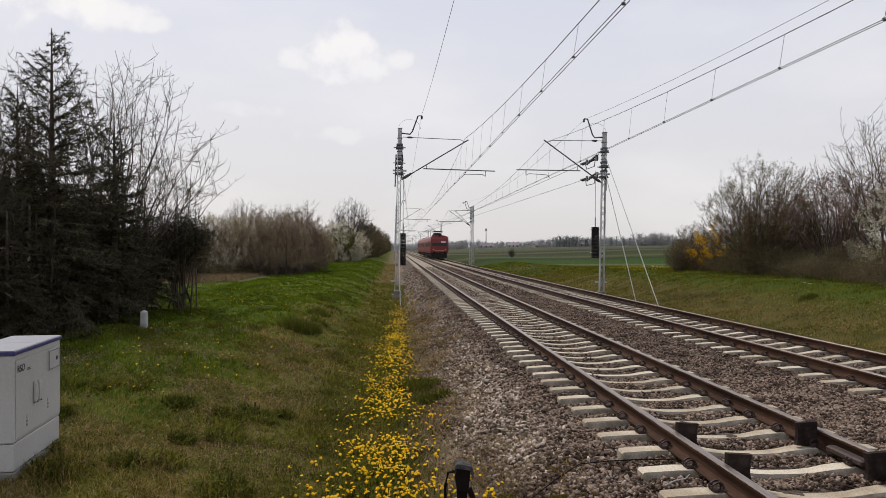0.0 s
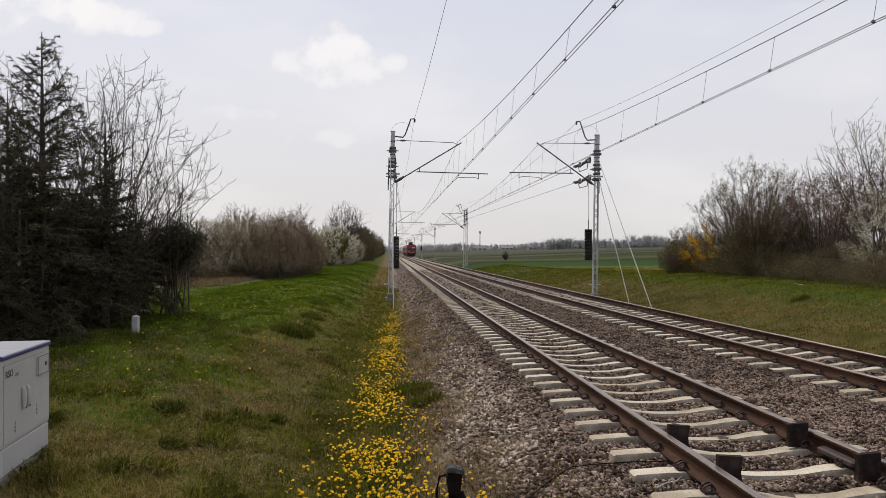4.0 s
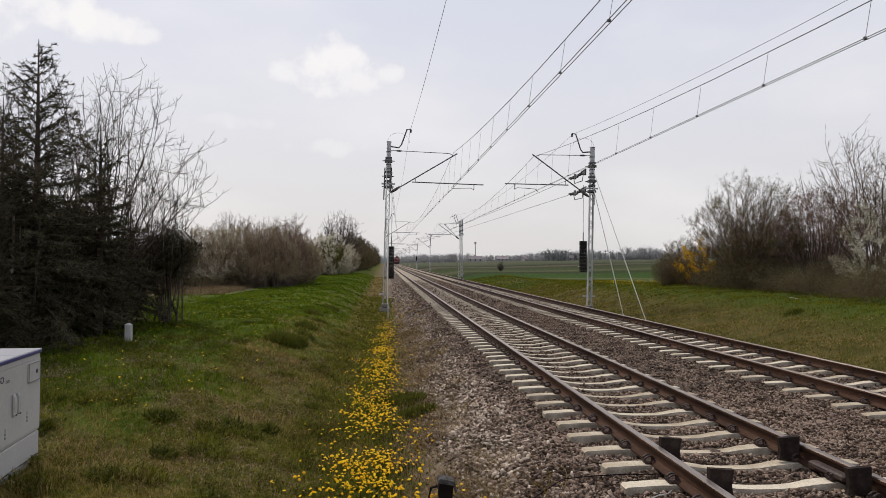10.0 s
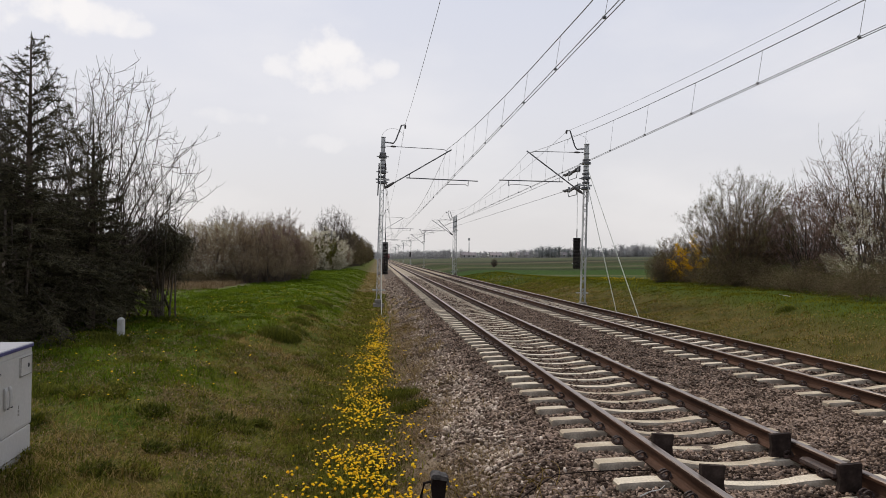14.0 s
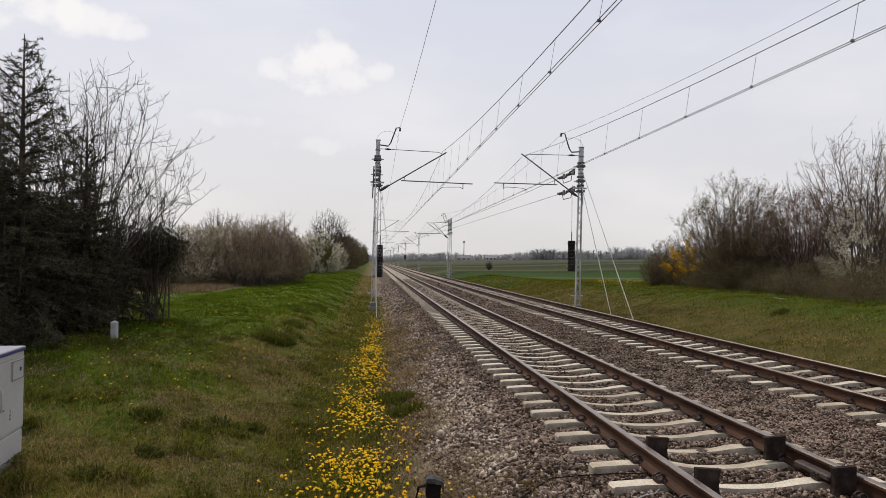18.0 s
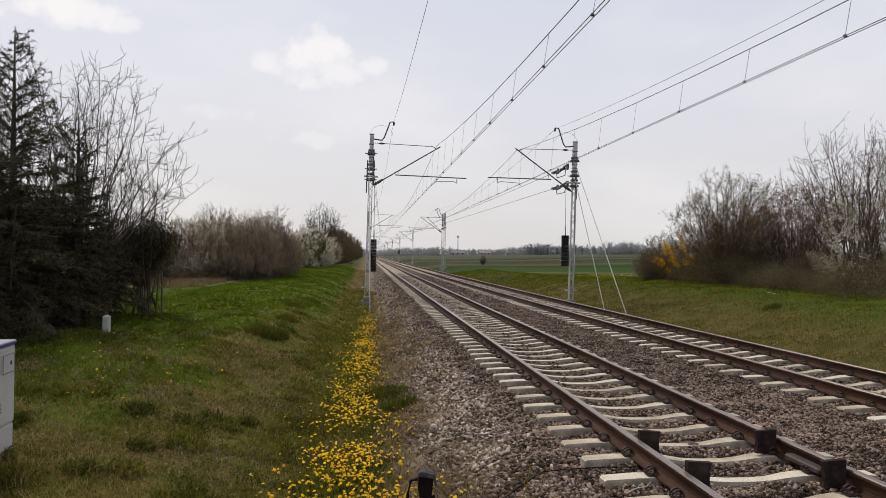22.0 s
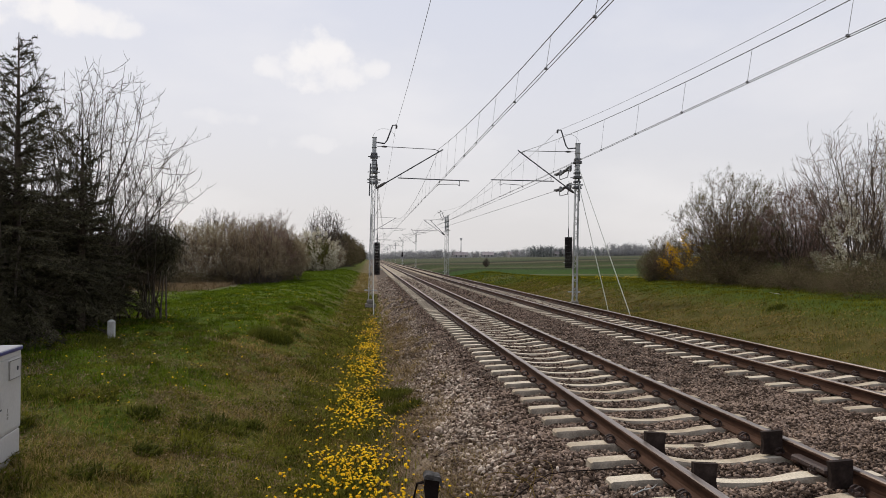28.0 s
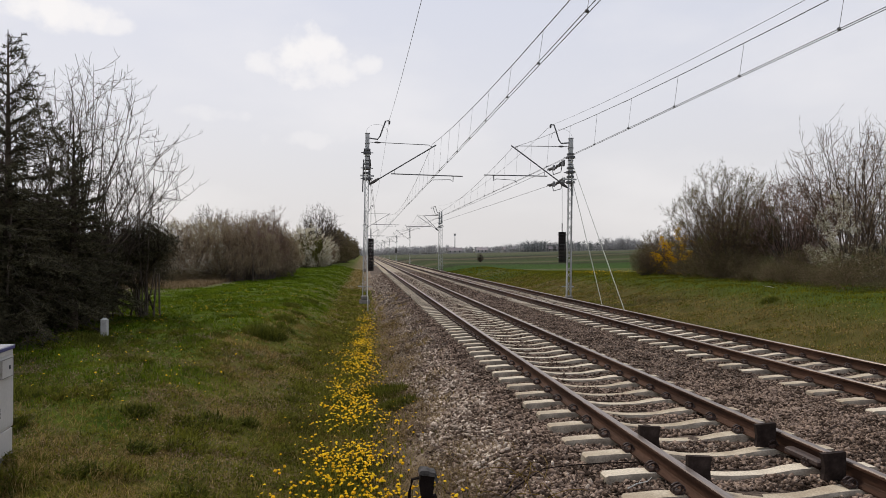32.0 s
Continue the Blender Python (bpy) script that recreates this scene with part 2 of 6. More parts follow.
# ---- materials ----
def mat(name, cols, scale=3.0, fine=40.0, rough=0.8, metal=0.0, bump=0.3, vary="", spread=0.25, space="Object", streak=None, grain_=(0.72, 1.22), thin=0.0):
    """Paint of two or three base colours over coarse noise, a fine grain, and relief. vary: 'island' or 'object'."""
    m = bpy.data.materials.new(name)
    m.use_nodes = True
    nt = m.node_tree
    N, L = nt.nodes.new, nt.links.new
    bs = nt.nodes["Principled BSDF"]
    if space == "World":
        vec = N("ShaderNodeNewGeometry").outputs["Position"]
    else:
        vec = N("ShaderNodeTexCoord").outputs["Object"]
    if streak:
        mp = N("ShaderNodeMapping")
        mp.inputs["Scale"].default_value = streak
        L(vec, mp.inputs[0])
        vec = mp.outputs[0]
    n1, n2 = N("ShaderNodeTexNoise"), N("ShaderNodeTexNoise")
    for n, s, d in ((n1, scale, 4.0), (n2, fine, 3.0)):
        n.inputs["Scale"].default_value, n.inputs["Detail"].default_value = s, d
        L(vec, n.inputs["Vector"])
    ramp = N("ShaderNodeValToRGB")
    els = ramp.color_ramp.elements
    k = len(cols)
    els[0].position, els[0].color = 0.3, (*cols[0], 1)
    els[1].position, els[1].color = 0.7, (*cols[-1], 1)
    for i in range(1, k - 1):
        e = els.new(0.3 + 0.4 * i / (k - 1))
        e.color = (*cols[i], 1)
    fac = n1.outputs["Fac"]
    if vary:
        src = N("ShaderNodeNewGeometry").outputs["Random Per Island"] if vary == "island" else N("ShaderNodeObjectInfo").outputs["Random"]
        mr = N("ShaderNodeMath")
        mr.operation = "MULTIPLY_ADD"
        mr.inputs[1].default_value, mr.inputs[2].default_value = spread * 2, -spread
        L(src, mr.inputs[0])
        ad = N("ShaderNodeMath")
        L(fac, ad.inputs[0])
        L(mr.outputs[0], ad.inputs[1])
        fac = ad.outputs[0]
    L(fac, ramp.inputs[0])
    grain = N("ShaderNodeMapRange")
    grain.inputs["From Min"].default_value, grain.inputs["From Max"].default_value = 0.25, 0.75
    grain.inputs["To Min"].default_value, grain.inputs["To Max"].default_value = grain_
    L(n2.outputs["Fac"], grain.inputs["Value"])
    mul = N("ShaderNodeVectorMath")
    mul.operation = "SCALE"
    L(ramp.outputs[0], mul.inputs[0])
    L(grain.outputs[0], mul.inputs["Scale"])
    L(mul.outputs[0], bs.inputs["Base Color"])
    bs.inputs["Roughness"].default_value, bs.inputs["Metallic"].default_value = rough, metal
    bs.inputs["Specular IOR Level"].default_value = 0.08 if rough > 0.72 else 0.4
    if bump:
        b = N("ShaderNodeBump")
        b.inputs["Strength"].default_value, b.inputs["Distance"].default_value = bump, 0.01
        L(n2.outputs["Fac"], b.inputs["Height"])
        L(b.outputs[0], bs.inputs["Normal"])
    if thin:                                             # light that comes through blades and petals
        tr, mx, out = N("ShaderNodeBsdfTranslucent"), N("ShaderNodeMixShader"), nt.nodes["Material Output"]
        L(mul.outputs[0], tr.inputs["Color"])
        mx.inputs[0].default_value = thin
        L(bs.outputs[0], mx.inputs[1])
        L(tr.outputs[0], mx.inputs[2])
        L(mx.outputs[0], out.inputs["Surface"])
    return m


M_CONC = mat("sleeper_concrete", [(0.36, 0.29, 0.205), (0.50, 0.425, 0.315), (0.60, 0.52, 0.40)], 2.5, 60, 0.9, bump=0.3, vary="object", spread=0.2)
# sleeper sides: grime, with their shade worked into the darker colour
M_CONCSIDE = mat("sleeper_dirty_shaded_flank", [(0.20, 0.165, 0.125), (0.31, 0.26, 0.195), (0.40, 0.34, 0.26)], 6, 60, 0.95, bump=0.3)
M_RAIL = mat("rusty_rail_steel", [(0.026, 0.014, 0.0095), (0.057, 0.029, 0.018), (0.10, 0.052, 0.033)], 4, 70, 0.75, bump=0.3, streak=(1, 0.15, 1))
M_HEAD = mat("polished_rail_head", [(0.24, 0.19, 0.155), (0.34, 0.28, 0.235)], 2, 40, 0.38, metal=0.85, bump=0.05, streak=(3, 0.1, 1))
M_CLIP = mat("dark_clip_steel", [(0.03, 0.02, 0.017), (0.07, 0.04, 0.03)], 20, 90, 0.7)
M_STONE = mat("ballast_stone", [(0.050, 0.033, 0.023), (0.148, 0.102, 0.075), (0.30, 0.220, 0.167)], 2.0, 60, 0.95, bump=0.3, vary="island", spread=0.32, space="World")
M_PALE = mat("weathered_pale_stone", [(0.11, 0.08, 0.058), (0.29, 0.225, 0.172), (0.56, 0.465, 0.37)], 2.0, 60, 0.95, bump=0.3, vary="island", spread=0.32, space="World")
M_BALLAST = mat("ballast_bed", [(0.035, 0.025, 0.019), (0.09, 0.066, 0.05), (0.16, 0.12, 0.092)], 26, 60, 0.95, bump=1.0, space="World")
M_GALV = mat("galvanised_steel", [(0.30, 0.305, 0.30), (0.42, 0.425, 0.42), (0.52, 0.525, 0.52)], 3, 50, 0.5, metal=0.25, bump=0.05, grain_=(0.93, 1.06))
M_DARKSTEEL = mat("dark_painted_steel", [(0.07, 0.07, 0.075), (0.13, 0.13, 0.135)], 4, 50, 0.55, metal=0.3, bump=0.05)
M_WIRE = mat("copper_wire_weathered", [(0.12, 0.12, 0.12), (0.2, 0.2, 0.2)], 1, 10, 0.6, metal=0.3, bump=0)
M_GUYW = mat("galvanised_guy_rod", [(0.5, 0.5, 0.42), (0.62, 0.62, 0.55)], 1, 20, 0.6, bump=0)
M_WEIGHT = mat("tarred_iron_weight", [(0.010, 0.008, 0.008), (0.028, 0.024, 0.022)], 6, 60, 0.75)
M_INSUL = mat("brown_porcelain", [(0.045, 0.04, 0.038), (0.08, 0.072, 0.07)], 5, 20, 0.5, bump=0)
M_BASE = mat("mast_foundation_concrete", [(0.16, 0.145, 0.12), (0.26, 0.24, 0.205)], 5, 50, 0.9)
M_CAB = mat("cabinet_grey_plastic", [(0.43, 0.41, 0.375), (0.47, 0.45, 0.415), (0.50, 0.48, 0.445)], 1.5, 30, 0.5, bump=0.03, grain_=(0.93, 1.06))
M_CABBASE = mat("cabinet_plinth_grey", [(0.22, 0.21, 0.185), (0.29, 0.275, 0.245)], 3, 50, 0.75, bump=0.1, grain_=(0.93, 1.06))
M_LID = mat("cabinet_lid_blue_grey", [(0.20, 0.20, 0.235), (0.25, 0.25, 0.28)], 2, 40, 0.4, bump=0.03, grain_=(0.93, 1.06))
M_BLUE = mat("cabinet_lid_blue_edge", [(0.035, 0.035, 0.13), (0.055, 0.05, 0.17)], 2, 40, 0.45, bump=0)
M_INK = mat("black_ink", [(0.03, 0.03, 0.035), (0.05, 0.05, 0.055)], 2, 40, 0.7, bump=0)
M_BLACK = mat("black_rubber", [(0.008, 0.0055, 0.005), (0.018, 0.013, 0.011)], 8, 60, 0.9)
M_BARK = mat("grey_brown_bark", [(0.055, 0.043, 0.034), (0.10, 0.08, 0.065), (0.15, 0.125, 0.10)], 3, 30, 0.95, bump=0.4)
M_TWIG = mat("brown_twigs", [(0.145, 0.098, 0.060), (0.235, 0.168, 0.105), (0.33, 0.25, 0.165)], 0.6, 10, 0.95, bump=0, vary="island", spread=0.25)
M_TWIGRED = mat("reddish_twigs", [(0.14, 0.085, 0.068), (0.225, 0.145, 0.115), (0.31, 0.21, 0.17)], 0.6, 10, 0.95, bump=0, vary="island", spread=0.25)
M_NEEDLE = mat("spruce_needles", [(0.032, 0.029, 0.017), (0.066, 0.059, 0.034), (0.108, 0.096, 0.054)], 1.2, 20, 0.85, bump=0, vary="island", spread=0.3)
M_BLOSSOM = mat("white_blossom", [(0.36, 0.32, 0.20), (0.58, 0.53, 0.39), (0.74, 0.70, 0.58)], 1.2, 20, 0.9, bump=0, vary="island", spread=0.3, thin=0.45)
M_CREAM = mat("cream_buds", [(0.22, 0.18, 0.095), (0.37, 0.31, 0.185), (0.52, 0.46, 0.31)], 1.2, 20, 0.9, bump=0, vary="island", spread=0.3, thin=0.45)
M_BUD = mat("young_leaf_green", [(0.09, 0.085, 0.03), (0.14, 0.13, 0.05), (0.20, 0.18, 0.08)], 1.2, 20, 0.9, bump=0, vary="island", spread=0.3, thin=0.45)
M_FORSY = mat("yellow_forsythia", [(0.55, 0.30, 0.01), (0.72, 0.43, 0.02)], 1.2, 20, 0.9, bump=0, vary="island", spread=0.3, thin=0.45)
M_GRASS = mat("fresh_grass", [(0.044, 0.046, 0.003), (0.118, 0.118, 0.006), (0.205, 0.19, 0.014)], 0.5, 8, 0.8, bump=0, vary="island", spread=0.25, space="World", thin=0.45)
M_DRY = mat("withered_grass", [(0.10, 0.066, 0.016), (0.22, 0.148, 0.042), (0.38, 0.275, 0.108)], 0.5, 8, 0.9, bump=0, vary="island", spread=0.3, space="World", thin=0.45)
M_PETAL = mat("dandelion_yellow", [(0.83, 0.47, 0.008), (0.95, 0.63, 0.018)], 8, 60, 0.8, bump=0, vary="island", spread=0.3, thin=0.2)
M_HERB = mat("herb_leaves", [(0.038, 0.045, 0.006), (0.082, 0.090, 0.012), (0.138, 0.142, 0.022)], 2, 20, 0.75, bump=0, vary="island", spread=0.3, thin=0.45)
M_WEED = mat("broad_leaved_weeds", [(0.048, 0.054, 0.006), (0.110, 0.114, 0.011), (0.19, 0.18, 0.024)], 2, 20, 0.75, bump=0, vary="island", spread=0.3, thin=0.45)
# the twig browns cut to a third: backlight against the sky put into the colour
M_TWIGBACKLIT = mat("backlit_bare_twigs", [(0.045, 0.034, 0.026), (0.08, 0.062, 0.047), (0.12, 0.095, 0.073)], 0.6, 10, 0.95, bump=0, vary="island", spread=0.25)
M_POST = mat("white_marker_stone", [(0.36, 0.35, 0.32), (0.48, 0.47, 0.43)], 8, 60, 0.85)
M_TRED = mat("train_red_paint", [(0.17, 0.020, 0.016), (0.22, 0.026, 0.020)], 1, 20, 0.4, bump=0, grain_=(0.93, 1.06))
M_TDARK = mat("train_dark_underframe", [(0.02, 0.018, 0.017), (0.045, 0.04, 0.037)], 3, 30, 0.8)
M_TROOF = mat("train_roof_grey", [(0.06, 0.04, 0.038), (0.09, 0.07, 0.065)], 1, 20, 0.7, bump=0)
M_TGLASS = mat("train_dark_glass", [(0.012, 0.011, 0.011), (0.02, 0.017, 0.017)], 1, 5, 0.45, bump=0)
M_TSIGN = mat("train_white_display", [(0.6, 0.6, 0.58), (0.7, 0.7, 0.68)], 1, 20, 0.5, bump=0)
M_TWHITE = mat("train_pale_stripe", [(0.40, 0.20, 0.14), (0.48, 0.28, 0.2)], 1, 20, 0.5, bump=0)
# far trees: the haze of distance is mixed into these pale greys
M_FARWOOD = mat("far_bare_woods_hazed", [(0.36, 0.355, 0.35), (0.42, 0.41, 0.40), (0.46, 0.45, 0.44)], 0.02, 0.3, 0.95, bump=0, vary="island", spread=0.25)
M_FARPINE = mat("far_evergreens_hazed", [(0.20, 0.215, 0.205), (0.24, 0.25, 0.24)], 0.05, 0.4, 0.95, bump=0, vary="island")
M_HOUSEW = mat("house_render", [(0.32, 0.31, 0.29), (0.5, 0.48, 0.45)], 0.5, 5, 0.9, bump=0, vary="object")
M_HOUSER = mat("house_roof_tiles", [(0.26, 0.23, 0.22), (0.32, 0.28, 0.27)], 0.5, 5, 0.85, bump=0, vary="object")
M_PANE = mat("window_glass", [(0.03, 0.035, 0.04), (0.05, 0.055, 0.06)], 1, 5, 0.1, bump=0)
# wood interior: the shade under the boughs is put into these dark browns
M_FORESTSHADE = mat("thicket_twigs_shaded", [(0.035, 0.027, 0.020), (0.065, 0.050, 0.037), (0.10, 0.08, 0.06)], 0.6, 10, 0.95, bump=0, vary="island", spread=0.25)
M_BRUSH = mat("brown_brushwood", [(0.075, 0.048, 0.030), (0.135, 0.090, 0.055), (0.21, 0.145, 0.09)], 0.6, 10, 0.95, bump=0, vary="island", spread=0.3)
M_OLIVE = mat("olive_brush_leaves", [(0.060, 0.050, 0.022), (0.10, 0.082, 0.038), (0.15, 0.125, 0.06)], 0.6, 10, 0.95, bump=0, vary="island", spread=0.3, thin=0.3)
M_LITTER = mat("dead_plant_litter", [(0.092, 0.061, 0.027), (0.195, 0.134, 0.068), (0.34, 0.25, 0.148)], 1.0, 20, 0.95, bump=0, vary="island", spread=0.35, space="World", thin=0.2)
M_LUSH = mat("lush_grass", [(0.034, 0.054, 0.003), (0.082, 0.126, 0.005), (0.145, 0.19, 0.012)], 0.5, 8, 0.8, bump=0, vary="island", spread=0.25, space="World", thin=0.45)
M_SOIL = mat("brown_gritty_soil", [(0.085, 0.058, 0.036), (0.165, 0.122, 0.083), (0.28, 0.22, 0.16)], 5, 70, 0.95, bump=1.0, space="World")
M_DITCH = mat("ditch_herb_leaves", [(0.050, 0.055, 0.006), (0.125, 0.125, 0.014), (0.20, 0.195, 0.028)], 2, 20, 0.8, bump=0, vary="island", spread=0.3, thin=0.35)
M_SHIELD = mat("brown_black_rubber", [(0.012, 0.008, 0.007), (0.030, 0.021, 0.017), (0.05, 0.036, 0.03)], 8, 60, 0.85, bump=0.2)
M_SLATE = mat("grimy_dark_metal", [(0.022, 0.020, 0.019), (0.06, 0.056, 0.052), (0.11, 0.10, 0.095)], 18, 80, 0.85, bump=0.4)


def ground_material():
    m = bpy.data.materials.new("meadow_and_fields")
    m.use_nodes = True
    nt = m.node_tree
    N, L = nt.nodes.new, nt.links.new
    bs = nt.nodes["Principled BSDF"]
    bs.inputs["Roughness"].default_value = 0.95
    bs.inputs["Specular IOR Level"].default_value = 0.05
    pos = N("ShaderNodeNewGeometry").outputs["Position"]

    def noise_(scale, detail=4.0):
        n = N("ShaderNodeTexNoise")
        n.inputs["Scale"].default_value, n.inputs["Detail"].default_value = scale, detail
        L(pos, n.inputs["Vector"])
        return n.outputs["Fac"]

    def rng_(src, a, b, lo=0.0, hi=1.0):
        r = N("ShaderNodeMapRange")
        r.inputs["From Min"].default_value, r.inputs["From Max"].default_value = a, b
        r.inputs["To Min"].default_value, r.inputs["To Max"].default_value = lo, hi
        L(src, r.inputs["Value"])
        return r.outputs[0]

    def calc(op, a, b):
        c = N("ShaderNodeMath")
        c.operation = op
        for s, v in zip(c.inputs, (a, b)):
            if isinstance(v, float):
                s.default_value = v
            else:
                L(v, s)
        return c.outputs[0]

    def blend(f, a, b):
        x = N("ShaderNodeMix")
        x.data_type = "RGBA"
        L(f, x.inputs["Factor"])
        for key, v in (("A", a), ("B", b)):
            if isinstance(v, tuple):
                x.inputs[key].default_value = (*v, 1)
            else:
                L(v, x.inputs[key])
        return x.outputs["Result"]

    sep = N("ShaderNodeSeparateXYZ")
    L(pos, sep.inputs[0])
    X, Y = sep.outputs["X"], sep.outputs["Y"]
    big, mid, fine, tiny = noise_(0.35), noise_(1.6), noise_(9.0), noise_(45.0, 5.0)
    xw = calc("ADD", X, rng_(mid, 0.2, 0.8, -0.9, 0.9))
    lush = blend(rng_(mid, 0.35, 0.65), (0.040, 0.068, 0.003), (0.076, 0.122, 0.006))
    lush = blend(rng_(fine, 0.45, 0.75), lush, (0.085, 0.074, 0.012))
    dry = blend(rng_(fine, 0.35, 0.65), (0.085, 0.060, 0.014), (0.19, 0.135, 0.048))
    olive = blend(rng_(mid, 0.4, 0.6), (0.095, 0.092, 0.011), (0.15, 0.12, 0.025))
    # the bank beside the ditch: withered near the dip, fresh on its back
    dip = calc("MULTIPLY", rng_(xw, -3.4, -2.2), rng_(xw, 0.2, -0.6))
    near = rng_(Y, 22.0, 10.0)
    nearbank = calc("MULTIPLY", rng_(Y, 9.5, 7.0), rng_(xw, -6.0, -3.0))
    patch = calc("MAXIMUM", calc("MULTIPLY", dip, calc("MAXIMUM", near, 0.45)), nearbank)
    patch = calc("MULTIPLY", patch, rng_(mid, 0.35, 0.6, 0.25, 0.95))
    col = blend(patch, lush, dry)
    ditch = calc("MULTIPLY", rng_(xw, -1.3, -0.7), rng_(xw, 1.0, 0.4))
    col = blend(calc("MULTIPLY", ditch, 0.8), col, olive)
    col = blend(calc("MULTIPLY", calc("MULTIPLY", rng_(xw, -1.9, -0.9), rng_(xw, 1.2, 0.4)), rng_(Y, 20.0, 32.0)), col, blend(rng_(fine, 0.35, 0.65), (0.10, 0.078, 0.028), (0.19, 0.145, 0.075)))
    grit = calc("MULTIPLY", rng_(xw, -0.1, 0.6), rng_(X, 3.0, 2.0))
    col = blend(grit, col, blend(rng_(fine, 0.4, 0.6), (0.125, 0.088, 0.056), (0.24, 0.18, 0.13)))
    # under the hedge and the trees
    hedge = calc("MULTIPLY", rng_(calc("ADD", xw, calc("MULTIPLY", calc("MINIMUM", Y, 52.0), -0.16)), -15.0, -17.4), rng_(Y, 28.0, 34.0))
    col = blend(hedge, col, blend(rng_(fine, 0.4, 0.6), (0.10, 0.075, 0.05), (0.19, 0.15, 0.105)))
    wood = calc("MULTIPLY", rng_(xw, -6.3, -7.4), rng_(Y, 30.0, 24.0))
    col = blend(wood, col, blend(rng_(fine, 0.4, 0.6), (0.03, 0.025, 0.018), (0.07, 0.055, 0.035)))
    # the slope beyond the second track
    right = rng_(xw, 8.5, 10.0)
    slope = blend(rng_(mid, 0.35, 0.65), (0.060, 0.056, 0.012), (0.105, 0.082, 0.026))
    slope = blend(calc("MULTIPLY", rng_(xw, 13.5, 15.5), rng_(fine, 0.3, 0.6, 0.6, 1.0)), slope, (0.050, 0.078, 0.009))
    col = blend(right, col, slope)
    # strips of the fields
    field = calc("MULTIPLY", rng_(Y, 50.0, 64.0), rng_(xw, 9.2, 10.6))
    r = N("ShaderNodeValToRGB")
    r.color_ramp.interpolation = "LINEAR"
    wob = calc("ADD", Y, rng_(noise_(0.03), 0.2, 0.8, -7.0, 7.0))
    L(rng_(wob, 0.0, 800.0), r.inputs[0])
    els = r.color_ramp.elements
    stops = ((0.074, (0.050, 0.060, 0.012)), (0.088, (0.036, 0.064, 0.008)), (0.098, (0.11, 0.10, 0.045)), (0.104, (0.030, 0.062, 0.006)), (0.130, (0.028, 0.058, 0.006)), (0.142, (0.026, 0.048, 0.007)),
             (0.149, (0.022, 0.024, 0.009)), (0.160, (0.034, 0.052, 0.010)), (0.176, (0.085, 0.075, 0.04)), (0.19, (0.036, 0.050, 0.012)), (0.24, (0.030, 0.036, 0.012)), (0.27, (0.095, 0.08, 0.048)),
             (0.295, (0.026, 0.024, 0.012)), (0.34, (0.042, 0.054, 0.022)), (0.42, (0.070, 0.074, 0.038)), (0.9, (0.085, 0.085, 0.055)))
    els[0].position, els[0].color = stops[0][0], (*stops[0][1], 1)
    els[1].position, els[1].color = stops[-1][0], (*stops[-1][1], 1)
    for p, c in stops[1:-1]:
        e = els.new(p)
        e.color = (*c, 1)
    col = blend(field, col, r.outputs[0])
    grain = N("ShaderNodeVectorMath")
    grain.operation = "SCALE"
    L(col, grain.inputs[0])
    L(rng_(tiny, 0.3, 0.7, 0.4, 1.45), grain.inputs["Scale"])
    L(grain.outputs[0], bs.inputs["Base Color"])
    b = N("ShaderNodeBump")
    b.inputs["Strength"].default_value, b.inputs["Distance"].default_value = 0.8, 0.03
    L(calc("ADD", fine, tiny), b.inputs["Height"])
    L(b.outputs[0], bs.inputs["Normal"])
    return m


# ---- ground ----
def stepped(stops):
    """Coordinates from stops of (end, step)."""
    out = [stops[0][0]]
    for end, step in stops[1:]:
        while out[-1] < end - 1e-6:
            out.append(min(end, out[-1] + step))
    return np.array(out)


def grid_mesh(name, xs, ys, height):
    gx, gy = np.meshgrid(xs, ys)
    verts = np.stack([gx, gy, height(gx, gy)], -1).reshape(-1, 3)
    nx, ny = len(xs), len(ys)
    i = (np.arange(ny - 1)[:, None] * nx + np.arange(nx - 1)[None, :]).ravel()
    return array_mesh(name, verts, np.stack([i, i + 1, i + nx + 1, i + nx], -1))


GX = stepped([(-900, 0), (-100, 80), (-30, 8), (-12, 1.5), (2.4, 0.16), (9, 1.0), (19, 0.3), (40, 2), (120, 8), (1000, 60)])
GY = stepped([(-300, 0), (-20, 30), (2, 2), (24, 0.2), (60, 0.6), (150, 3), (600, 20), (4200, 200)])
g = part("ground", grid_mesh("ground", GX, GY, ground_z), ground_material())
tagged(g, "grassy railway banks, ditch and flat green farm fields", "ground", kind="structure")


def bed_z(x, y):
    """Top of the ballast: level between the sleepers, sloping off at both shoulders."""
    z = np.interp(np.asarray(x, float), [0.15, 0.6, 1.7, 2.15, 2.7, 3.49, 4.3, 5.6, 6.9, 7.74, 8.5, 9.0, 9.35, 10.3], [-0.75, -0.56, -0.13, -0.072, -0.046, -0.062, -0.046, -0.04, -0.046, -0.062, -0.046, -0.07, -0.13, -0.7])
    return z + 0.012 * np.sin(x * 9 + y * 5) + 0.012 * np.sin(x * 5 - y * 8)


BX = stepped([(0.95, 0), (10.3, 0.15)])
BY = stepped([(-30, 0), (2, 1), (30, 0.15), (80, 1), (1400, 40)])
b = part("ballast_bed", grid_mesh("ballast_bed", BX, BY, bed_z), M_BALLAST)
tagged(b, "crushed grey-brown stone ballast bed under both tracks", "ballast", kind="structure")
bed = b
SX = stepped([(0.15, 0), (0.95, 0.1)])
b = part("soil_strip", grid_mesh("soil_strip", SX, BY, bed_z), M_SOIL)
tagged(b, "brown gritty soil strip between ditch and ballast", "soil", kind="structure")

